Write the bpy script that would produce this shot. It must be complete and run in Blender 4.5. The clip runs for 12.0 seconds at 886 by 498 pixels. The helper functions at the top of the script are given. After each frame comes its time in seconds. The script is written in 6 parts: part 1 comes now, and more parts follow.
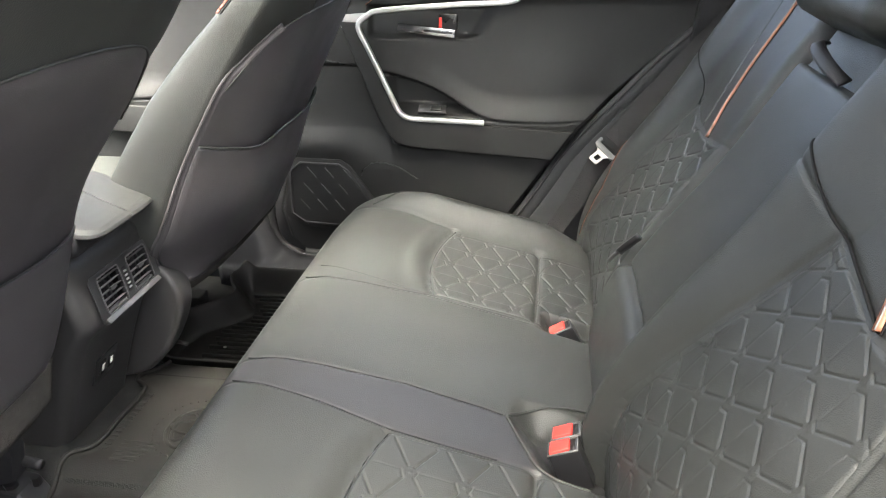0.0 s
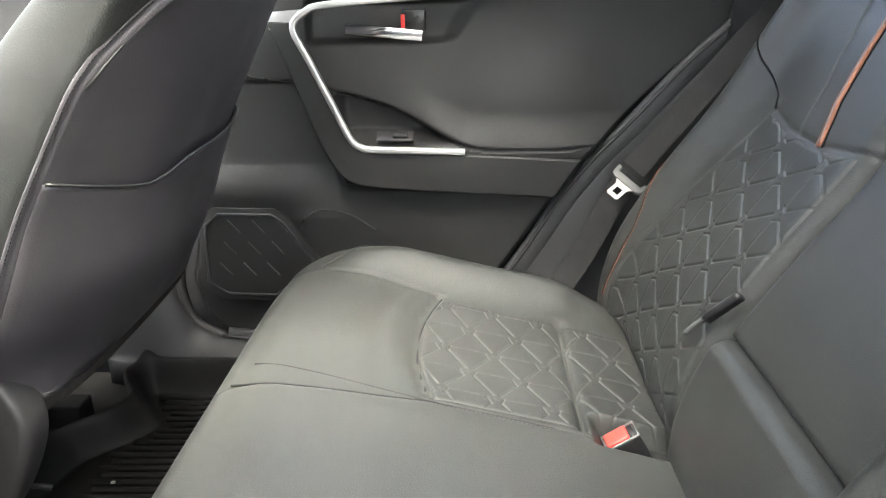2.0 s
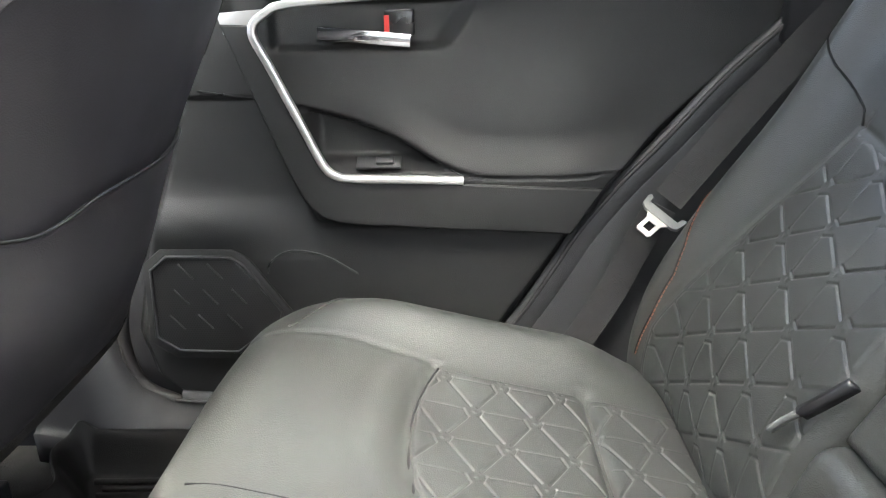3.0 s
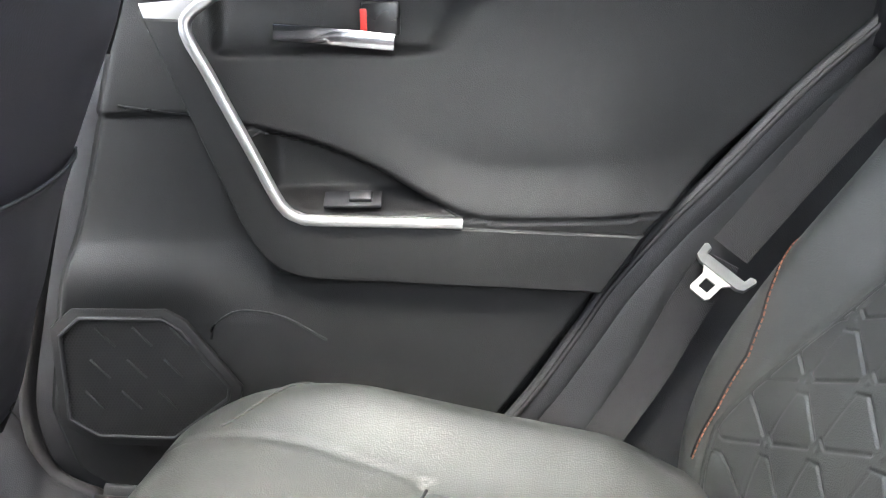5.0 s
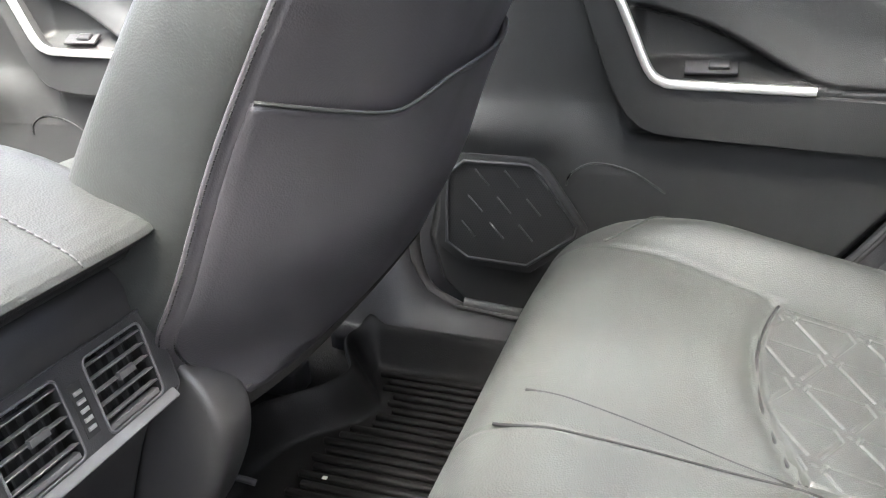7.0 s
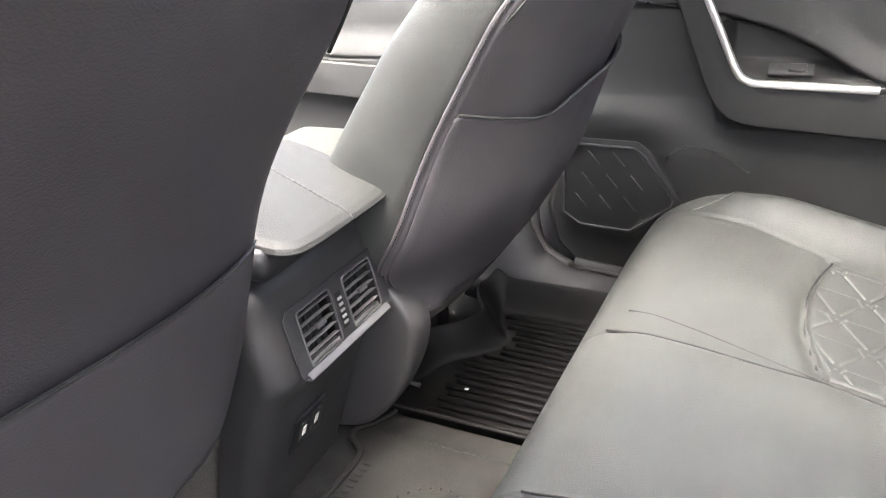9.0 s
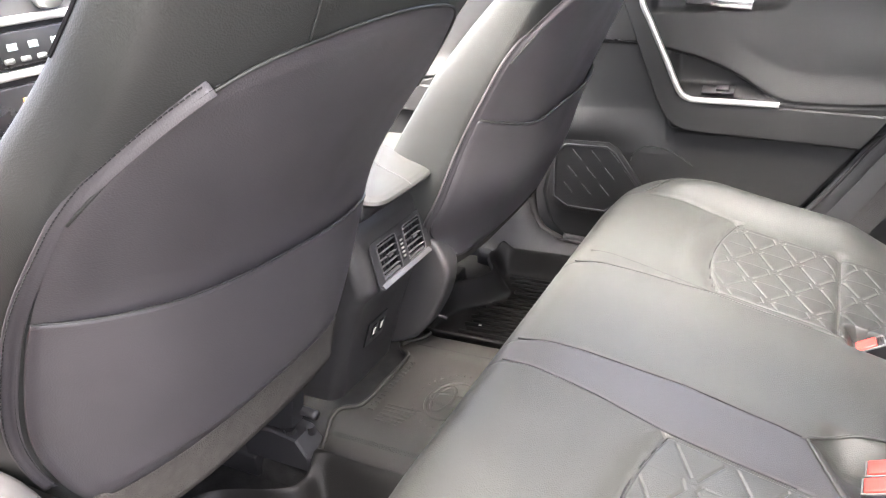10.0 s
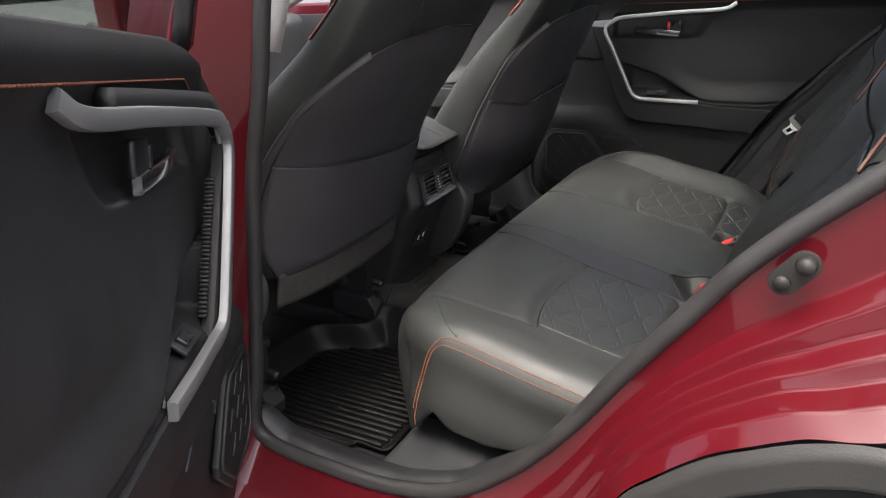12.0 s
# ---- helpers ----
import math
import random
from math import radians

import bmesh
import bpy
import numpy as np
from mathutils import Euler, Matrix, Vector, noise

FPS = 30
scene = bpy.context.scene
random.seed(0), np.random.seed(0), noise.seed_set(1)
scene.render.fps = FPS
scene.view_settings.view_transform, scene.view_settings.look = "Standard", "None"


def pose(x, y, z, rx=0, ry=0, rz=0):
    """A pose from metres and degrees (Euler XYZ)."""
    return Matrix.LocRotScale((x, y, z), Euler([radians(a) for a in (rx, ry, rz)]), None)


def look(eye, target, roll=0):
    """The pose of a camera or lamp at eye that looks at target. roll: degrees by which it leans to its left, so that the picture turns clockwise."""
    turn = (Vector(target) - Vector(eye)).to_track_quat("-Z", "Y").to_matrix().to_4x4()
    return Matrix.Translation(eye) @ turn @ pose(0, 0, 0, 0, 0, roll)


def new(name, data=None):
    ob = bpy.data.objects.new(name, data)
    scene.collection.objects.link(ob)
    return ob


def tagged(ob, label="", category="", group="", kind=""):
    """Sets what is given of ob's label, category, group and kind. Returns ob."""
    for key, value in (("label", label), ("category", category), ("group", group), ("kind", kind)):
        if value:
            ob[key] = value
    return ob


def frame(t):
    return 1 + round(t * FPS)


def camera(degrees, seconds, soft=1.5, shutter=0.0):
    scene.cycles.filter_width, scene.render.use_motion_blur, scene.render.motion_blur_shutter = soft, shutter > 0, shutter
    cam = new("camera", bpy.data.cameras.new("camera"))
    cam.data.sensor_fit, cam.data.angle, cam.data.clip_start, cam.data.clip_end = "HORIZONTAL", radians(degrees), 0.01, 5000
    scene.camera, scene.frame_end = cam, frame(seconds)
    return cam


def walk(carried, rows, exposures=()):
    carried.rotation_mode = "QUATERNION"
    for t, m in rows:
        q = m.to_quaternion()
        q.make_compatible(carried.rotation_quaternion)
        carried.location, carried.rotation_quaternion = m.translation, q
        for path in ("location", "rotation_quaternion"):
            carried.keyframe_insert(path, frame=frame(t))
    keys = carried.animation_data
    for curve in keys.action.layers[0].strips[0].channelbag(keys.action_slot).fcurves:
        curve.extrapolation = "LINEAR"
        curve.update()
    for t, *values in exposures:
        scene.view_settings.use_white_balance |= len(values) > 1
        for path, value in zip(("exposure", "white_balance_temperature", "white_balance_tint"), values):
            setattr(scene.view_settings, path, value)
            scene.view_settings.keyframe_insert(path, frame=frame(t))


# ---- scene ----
cam = camera(62.3, 12.0, soft=1.1)
PATH = [
    (0, (0.029, -0.932, 0.86), (-0.25, 0.868, 0.033), -0.8),
    (0.5, (-0.022, -0.832, 0.83), (-0.233, 0.983, 0.017), -0.2),
    (1, (-0.079, -0.748, 0.805), (-0.215, 1.089, 0.026), 0.1),
    (1.5, (-0.105, -0.64, 0.744), (-0.212, 1.223, 0.024), -0.6),
    (2, (-0.114, -0.543, 0.708), (-0.194, 1.334, 0.02), -1.1),
    (2.5, (-0.125, -0.45, 0.689), (-0.189, 1.438, 0.031), -1.5),
    (3, (-0.131, -0.318, 0.676), (-0.18, 1.574, 0.029), -1.4),
    (3.5, (-0.143, -0.177, 0.678), (-0.166, 1.715, 0.029), -1.3),
    (3.7, (-0.147, -0.128, 0.677), (-0.155, 1.768, 0.039), -1.2),
    (5.5, (-0.129, -0.073, 0.627), (-0.217, 1.841, 0.053), -0.6),
    (6, (-0.161, -0.149, 0.631), (-0.395, 1.707, -0.075), -1.1),
    (6.5, (-0.215, -0.218, 0.628), (-0.668, 1.575, -0.135), -2.2),
    (7, (-0.254, -0.275, 0.625), (-0.886, 1.449, -0.166), -2.8),
    (7.5, (-0.284, -0.324, 0.607), (-1.047, 1.336, -0.206), -3.4),
    (7.7, (-0.29, -0.336, 0.605), (-1.088, 1.303, -0.218), -3.7),
    (9.3, (-0.164, -0.628, 0.758), (-1.029, 0.965, -0.086), -5.0),
    (9.5, (-0.133, -0.715, 0.78), (-1.001, 0.883, -0.052), -5.0),
    (10, (-0.047, -0.903, 0.824), (-0.922, 0.697, 0.004), -4.7),
    (10.5, (0.072, -1.076, 0.848), (-0.832, 0.524, 0.06), -5.1),
    (11, (0.14, -1.25, 0.863), (-0.77, 0.36, 0.102), -4.8),
    (11.5, (0.222, -1.408, 0.866), (-0.701, 0.203, 0.125), -4.4),
    (12, (0.283, -1.543, 0.87), (-0.653, 0.064, 0.134), -3.8),
]
walk(cam, [(t, look(eye, target, roll)) for t, eye, target, roll in PATH],
     exposures=[(0, 4.15, 6500, 1), (1.5, 4.20, 6450, 1), (3, 4.23, 6250, 1), (3.7, 4.60, 6050, 4), (5.5, 4.60, 6100, 3), (7.5, 4.38, 6150, 3), (9.5, 4.78, 6400, 8), (10, 4.93, 6400, 9), (10.5, 4.71, 6300, 10), (11, 4.41, 6300, 10), (11.5, 4.12, 6300, 8), (12, 2.51, 6300, 6)])

# ---- world and light ----
world = bpy.data.worlds.new("overcast_sky")
scene.world = world
world.use_nodes = True
wn = world.node_tree
sky = wn.nodes.new("ShaderNodeTexSky")
sky.sky_type = 'NISHITA'
sky.sun_disc = False
sky.sun_elevation, sky.sun_rotation = radians(70), radians(170)
sky.air_density, sky.dust_density, sky.ozone_density = 0.40, 9.0, 0.5
wn.links.new(sky.outputs[0], wn.nodes["Background"].inputs[0])
wn.nodes["Background"].inputs[1].default_value = 0.15
sun_data = bpy.data.lights.new("sun", 'SUN')
sun_data.energy, sun_data.angle, sun_data.color = 0.14, radians(130), (1.0, 0.98, 0.95)
sun = new("sun", sun_data)
sun.matrix_basis = look((0.4, -2.2, 6.15), (0.0, 0.0, 0.0))


# ---- materials ----
def material(name, base, rough=0.5, metal=0.0, grain=0.0, size=0.001, mottle=0.1, patch=0.08,
             spec=0.5, coat=0.0, weave=False, emit=None, cells=False):
    """A surface with colour patches and fine relief; size is the grain in metres, patch the size of stains."""
    m = bpy.data.materials.new(name)
    m.use_nodes = True
    nt, nd = m.node_tree, m.node_tree.nodes
    b = nd["Principled BSDF"]
    b.inputs["Metallic"].default_value = metal
    b.inputs["Specular IOR Level"].default_value = spec
    b.inputs["Coat Weight"].default_value = coat
    b.inputs["Coat Roughness"].default_value = 0.04
    co = nd.new("ShaderNodeTexCoord")
    big = nd.new("ShaderNodeTexNoise")
    big.inputs["Scale"].default_value, big.inputs["Detail"].default_value = 1 / patch, 5
    nt.links.new(co.outputs["Object"], big.inputs["Vector"])
    ramp = nd.new("ShaderNodeMapRange")
    ramp.inputs[1].default_value, ramp.inputs[2].default_value = 0.3, 0.7
    ramp.inputs[3].default_value, ramp.inputs[4].default_value = 1 - mottle, 1 + mottle
    nt.links.new(big.outputs["Fac"], ramp.inputs[0])
    mul = nd.new("ShaderNodeVectorMath")
    mul.operation = 'SCALE'
    mul.inputs[0].default_value = base
    nt.links.new(ramp.outputs[0], mul.inputs["Scale"])
    nt.links.new(mul.outputs[0], b.inputs["Base Color"])
    rr = nd.new("ShaderNodeMapRange")
    rr.inputs[1].default_value, rr.inputs[2].default_value = 0.25, 0.75
    rr.inputs[3].default_value, rr.inputs[4].default_value = max(rough - 0.06, 0.02), min(rough + 0.06, 1)
    nt.links.new(big.outputs["Fac"], rr.inputs[0])
    nt.links.new(rr.outputs[0], b.inputs["Roughness"])
    if grain > 0:
        if weave:
            fine = nd.new("ShaderNodeTexWave")
            fine.inputs["Scale"].default_value = 0.5 / size
            fine.inputs["Distortion"].default_value = 0.3
            fine.bands_direction = 'DIAGONAL'
            out = fine.outputs["Fac"]
        elif cells:
            fine = nd.new("ShaderNodeTexVoronoi")
            fine.inputs["Scale"].default_value = 1 / size
            out = fine.outputs["Distance"]
        else:
            fine = nd.new("ShaderNodeTexNoise")
            fine.inputs["Scale"].default_value, fine.inputs["Detail"].default_value = 1 / size, 3
            out = fine.outputs["Fac"]
        nt.links.new(co.outputs["Object"], fine.inputs["Vector"])
        bump = nd.new("ShaderNodeBump")
        bump.inputs["Strength"].default_value, bump.inputs["Distance"].default_value = grain, size * 0.6
        nt.links.new(out, bump.inputs["Height"])
        nt.links.new(bump.outputs[0], b.inputs["Normal"])
    if emit:
        b.inputs["Emission Color"].default_value = (*emit, 1)
        b.inputs["Emission Strength"].default_value = 0.06
    return m


LEATHER = material("leather", (0.0220, 0.0232, 0.0219), 0.46, grain=0.22, size=0.0016, cells=True, mottle=0.12, spec=0.38)
LEATHER_BACK = material("leather_back", (0.048, 0.0447, 0.0478), 0.39, grain=0.18, size=0.0016, cells=True, mottle=0.10)
STRIP_LEATHER = material("strip_leather", (0.0212, 0.0210, 0.0220), 0.42, grain=0.16, size=0.0016, cells=True, mottle=0.10, spec=0.42)
QUILT = material("quilted_leather", (0.0218, 0.0230, 0.0221), 0.40, grain=0.22, size=0.0014, cells=True, mottle=0.12, spec=0.42)
PLASTIC = material("grained_plastic", (0.022, 0.0225, 0.0238), 0.50, grain=0.3, size=0.0014, cells=True, mottle=0.10)
DOOR_SKIN = material("door_leatherette", (0.0140, 0.0142, 0.0144), 0.52, grain=0.26, size=0.0012, cells=True, mottle=0.10, spec=0.33)
LID_SKIN = material("lid_leatherette", (0.0165, 0.0170, 0.0164), 0.46, grain=0.22, size=0.0016, cells=True, mottle=0.10, spec=0.30)
CONSOLE_SKIN = material("console_plastic", (0.0245, 0.0238, 0.0243), 0.44, grain=0.10, size=0.0012, cells=True, mottle=0.10)
PLASTIC_LOW = material("hard_plastic", (0.013, 0.013, 0.0145), 0.52, grain=0.3, size=0.0012, cells=True, mottle=0.12)
GLOSS = material("black_plastic", (0.010, 0.010, 0.011), 0.30, mottle=0.05)
# near-black: shade inside outlets and slots put into the colour; also zip thread
DARK = material("near_black", (0.004, 0.004, 0.004), 0.8, mottle=0.05)
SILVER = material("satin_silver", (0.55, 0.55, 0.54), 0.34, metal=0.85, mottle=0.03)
CHROME = material("chrome", (0.80, 0.80, 0.82), 0.12, metal=1.0, mottle=0.02)
STEEL = material("belt_steel", (0.30, 0.29, 0.28), 0.34, metal=0.9, mottle=0.06)
GREYP = material("grey_plastic", (0.085, 0.088, 0.086), 0.5, mottle=0.06)
WEBBING = material("belt_webbing", (0.013, 0.0128, 0.0135), 0.7, grain=0.8, size=0.0011, weave=True, mottle=0.08)
RED_PLASTIC = material("red_plastic", (0.55, 0.035, 0.028), 0.4, mottle=0.05)
ORANGE = material("orange_thread", (0.21, 0.070, 0.034), 0.6, grain=0.5, size=0.001, mottle=0.1)
PIPE = material("orange_trim", (0.27, 0.105, 0.058), 0.5, mottle=0.1)
GREY_THREAD = material("grey_thread", (0.16, 0.16, 0.16), 0.6, mottle=0.1)
SEAM = material("black_thread", (0.006, 0.006, 0.0065), 0.8, mottle=0.1, spec=0.15)
CARPET = material("carpet", (0.016, 0.016, 0.016), 0.95, grain=1.0, size=0.0025, mottle=0.4, patch=0.02, spec=0.1)
CARPET_GREY = material("grey_carpet", (0.055, 0.0515, 0.047), 0.95, grain=1.0, size=0.002, mottle=0.16, patch=0.012, spec=0.1)
RUBBER = material("rubber_mat", (0.0038, 0.0037, 0.0036), 0.52, grain=0.3, size=0.002, mottle=0.35, patch=0.05, spec=0.22)
RUBBER_DUSTY = material("dusty_rubber", (0.0115, 0.0110, 0.0102), 0.58, grain=0.3, size=0.002, mottle=0.3, patch=0.06, spec=0.25)
SEAL = material("seal_rubber", (0.016, 0.015, 0.015), 0.55, grain=0.3, size=0.002, mottle=0.25)
PAINT = material("red_paint", (0.060, 0.0016, 0.0045), 0.50, metal=0.1, spec=0.12, coat=0.75, mottle=0.04, patch=0.3)
CLADDING = material("cladding_plastic", (0.022, 0.0213, 0.0205), 0.6, grain=0.3, size=0.002, mottle=0.1, spec=0.25)
TRIM_LIGHT = material("light_trim", (0.62, 0.60, 0.56), 0.6, grain=0.2, size=0.002, mottle=0.04)
# pale tone set high so the unseen roof lining bounces light on the seats
HEADLINER = material("headliner_cloth", (0.62, 0.61, 0.58), 0.9, grain=0.4, size=0.002, mottle=0.04)
ASPHALT = material("asphalt", (0.10, 0.10, 0.097), 0.9, grain=0.9, size=0.008, mottle=0.25, patch=0.4)
TYRE = material("tyre", (0.015, 0.015, 0.015), 0.8, grain=0.3, size=0.003, mottle=0.2)
AMBER = material("amber_display", (0.1, 0.03, 0.0), 0.4, emit=(1.0, 0.35, 0.02))
PALE_DISPLAY = material("pale_display", (0.1, 0.12, 0.12), 0.4, emit=(0.55, 0.62, 0.62))

GLASS = bpy.data.materials.new("window_glass")
GLASS.use_nodes = True
gn = GLASS.node_tree
gb = gn.nodes["Principled BSDF"]
gb.inputs["Base Color"].default_value = (0.93, 0.95, 0.94, 1)
gb.inputs["Transmission Weight"].default_value = 1.0
gb.inputs["Roughness"].default_value = 0.0
gb.inputs["IOR"].default_value = 1.1

TINTED = GLASS.copy()
TINTED.name = "tinted_glass"
TINTED.node_tree.nodes["Principled BSDF"].inputs["Base Color"].default_value = (0.36, 0.40, 0.37, 1)


# ---- building helpers ----
def thing(name, at, label, category, group="", kind=""):
    ob = new(name)
    ob.empty_display_size = 0.05
    ob.location = at
    return tagged(ob, label, category, group, kind)


def adopt(ob, parent):
    if parent is not None:
        ob.parent = parent
        ob.matrix_parent_inverse = parent.matrix_basis.inverted()
    return ob


def mesh_part(name, verts, faces, mat, parent=None, label="", smooth=True):
    me = bpy.data.meshes.new(name)
    me.from_pydata([tuple(v) for v in verts], [], faces)
    me.materials.append(mat)
    me.polygons.foreach_set("use_smooth", [smooth] * len(me.polygons))
    me.update()
    ob = adopt(new(name, me), parent)
    if label:
        ob["label"] = label
    return ob


def part(name, bm, mat, parent=None, label="", smooth=True):
    me = bpy.data.meshes.new(name)
    bmesh.ops.recalc_face_normals(bm, faces=bm.faces)
    bm.to_mesh(me)
    bm.free()
    me.materials.append(mat)
    me.polygons.foreach_set("use_smooth", [smooth] * len(me.polygons))
    me.update()
    ob = adopt(new(name, me), parent)
    if label:
        ob["label"] = label
    return ob


def sheet(name, fn, us, vs, mat, parent=None, label="", back=None, smooth=True):
    """A surface fn(u, v) -> (x, y, z), with numpy arrays; back: an offset that closes it to a solid shell."""
    U, V = np.meshgrid(us, vs, indexing="ij")
    P = np.stack(fn(U, V), axis=-1)
    nu, nv = U.shape
    verts = P.reshape(-1, 3)
    idx = np.arange(nu * nv).reshape(nu, nv)
    q = np.stack([idx[:-1, :-1], idx[1:, :-1], idx[1:, 1:], idx[:-1, 1:]], -1).reshape(-1, 4)
    faces = q.tolist()
    if back is not None:
        n = nu * nv
        verts = np.concatenate([verts, verts + np.array(back)])
        faces += [[f[0] + n, f[3] + n, f[2] + n, f[1] + n] for f in faces]
        rim = list(idx[:, 0]) + list(idx[-1, 1:]) + list(idx[-2::-1, -1]) + list(idx[0, -2:0:-1])
        for a, b in zip(rim, rim[1:] + rim[:1]):
            faces.append([int(b), int(a), int(a) + n, int(b) + n])
    return mesh_part(name, verts.tolist(), faces, mat, parent, label, smooth)


def bevel_all(bm, w, seg=2):
    if w > 0:
        bmesh.ops.bevel(bm, geom=bm.edges[:], offset=w, segments=seg, profile=0.6, affect='EDGES', clamp_overlap=True)


def block(name, lo, hi, mat, parent=None, label="", bevel=0.004, seg=2, m=None):
    bm = bmesh.new()
    bmesh.ops.create_cube(bm, size=1)
    for v in bm.verts:
        v.co = Vector([(a + b) / 2 + c * (b - a) for a, b, c in zip(lo, hi, v.co)])
    bevel_all(bm, bevel, seg)
    if m is not None:
        bmesh.ops.transform(bm, matrix=m, verts=bm.verts)
    return part(name, bm, mat, parent, label)


def prism(name, outline, depth, mat, parent=None, label="", bevel=0.003, m=None, seg=2):
    """An outline in local x, y, given depth along local z (from 0), placed by m."""
    bm = bmesh.new()
    lo = [bm.verts.new((x, y, 0)) for x, y in outline]
    hi = [bm.verts.new((x, y, depth)) for x, y in outline]
    bm.faces.new(lo[::-1])
    bm.faces.new(hi)
    for i in range(len(lo)):
        j = (i + 1) % len(lo)
        bm.faces.new((lo[i], lo[j], hi[j], hi[i]))
    bmesh.ops.recalc_face_normals(bm, faces=bm.faces)
    if bevel > 0:
        rim = [e for e in bm.edges if abs(e.verts[0].co.z - e.verts[1].co.z) < 1e-9]
        bmesh.ops.bevel(bm, geom=rim, offset=bevel, segments=seg, profile=0.6, affect='EDGES', clamp_overlap=True)
    if m is not None:
        bmesh.ops.transform(bm, matrix=m, verts=bm.verts)
    ob = part(name, bm, mat, parent, label)
    ob.data.set_sharp_from_angle(angle=radians(34))
    return ob


def spline(points, n):
    """n points along a smooth line through the given ones."""
    p = np.array(points, float)
    d = np.concatenate([[0], np.cumsum(np.linalg.norm(np.diff(p, axis=0), axis=1))])
    t = np.linspace(0, d[-1], n)
    out = []
    q = np.vstack([2 * p[0] - p[1], p, 2 * p[-1] - p[-2]])
    for s in t:
        k = min(max(int(np.searchsorted(d, s)) - 1, 0), len(p) - 2)
        u = (s - d[k]) / max(d[k + 1] - d[k], 1e-9)
        a, b, c, e = q[k], q[k + 1], q[k + 2], q[k + 3]
        out.append(0.5 * (2 * b + (c - a) * u + (2 * a - 5 * b + 4 * c - e) * u * u + (3 * b - a - 3 * c + e) * u ** 3))
    return np.array(out)


def sweep(name, points, section, mat, parent=None, label="", up=(0, 0, 1), closed=False, smooth=True):
    """A section (list of side, up offsets) drawn along a line of points."""
    p = np.array(points, float)
    n, k = len(p), len(section)
    verts, faces = [], []
    up = np.array(up, float)
    for i in range(n):
        if closed:
            t = p[(i + 1) % n] - p[i - 1]
        else:
            t = p[min(i + 1, n - 1)] - p[max(i - 1, 0)]
        t = t / (np.linalg.norm(t) + 1e-12)
        s = np.cross(t, up)
        s /= np.linalg.norm(s) + 1e-12
        w = np.cross(s, t)
        verts += [p[i] + a * s + b * w for a, b in section]
    for i in range(n if closed else n - 1):
        j = (i + 1) % n
        for a in range(k):
            b = (a + 1) % k
            faces.append([i * k + a, i * k + b, j * k + b, j * k + a])
    if not closed:
        faces.append(list(range(k))[::-1])
        faces.append([(n - 1) * k + a for a in range(k)])
    return mesh_part(name, verts, faces, mat, parent, label, smooth)


def ring(r, k=8, flat=1.0):
    return [(r * math.cos(2 * math.pi * i / k), r * flat * math.sin(2 * math.pi * i / k)) for i in range(k)]


def strap(w, h):
    return [(-w / 2, -h / 2), (w / 2, -h / 2), (w / 2, h / 2), (-w / 2, h / 2)]


def stitches(name, points, mat, parent, length=0.0042, gap=0.0026, r=0.0008, up=(0, 0, 1)):
    """Short threads along a line, joined in one mesh."""
    p = np.array(points, float)
    d = np.concatenate([[0], np.cumsum(np.linalg.norm(np.diff(p, axis=0), axis=1))])
    at = lambda s: np.array([np.interp(s, d, p[:, i]) for i in range(3)])
    verts, faces = [], []
    s = 0.0
    up = np.array(up, float)
    while s + length < d[-1]:
        a, b = at(s), at(s + length)
        t = (b - a) / (np.linalg.norm(b - a) + 1e-12)
        side = np.cross(t, up)
        side /= np.linalg.norm(side) + 1e-12
        w = np.cross(side, t)
        k = len(verts)
        for c in (a - t * 0.0003, b + t * 0.0003):
            verts += [c + side * r, c + w * r * 1.2, c - side * r, c - w * r]
        faces += [[k, k + 1, k + 5, k + 4], [k + 1, k + 2, k + 6, k + 5], [k + 2, k + 3, k + 7, k + 6], [k + 3, k, k + 4, k + 7],
                  [k, k + 3, k + 2, k + 1], [k + 4, k + 5, k + 6, k + 7]]
        s += length + gap
    ob = mesh_part(name, verts, faces, mat, parent)
    return tagged(ob, kind="stuff")


def soft(xs, ys):
    """A smooth curve through values ys at xs."""
    p = spline(list(zip(xs, ys)), 120)
    return lambda x: np.interp(x, p[:, 0], p[:, 1])


def smoothstep(a, b, x):
    t = np.clip((x - a) / (b - a), 0, 1)
    return t * t * (3 - 2 * t)


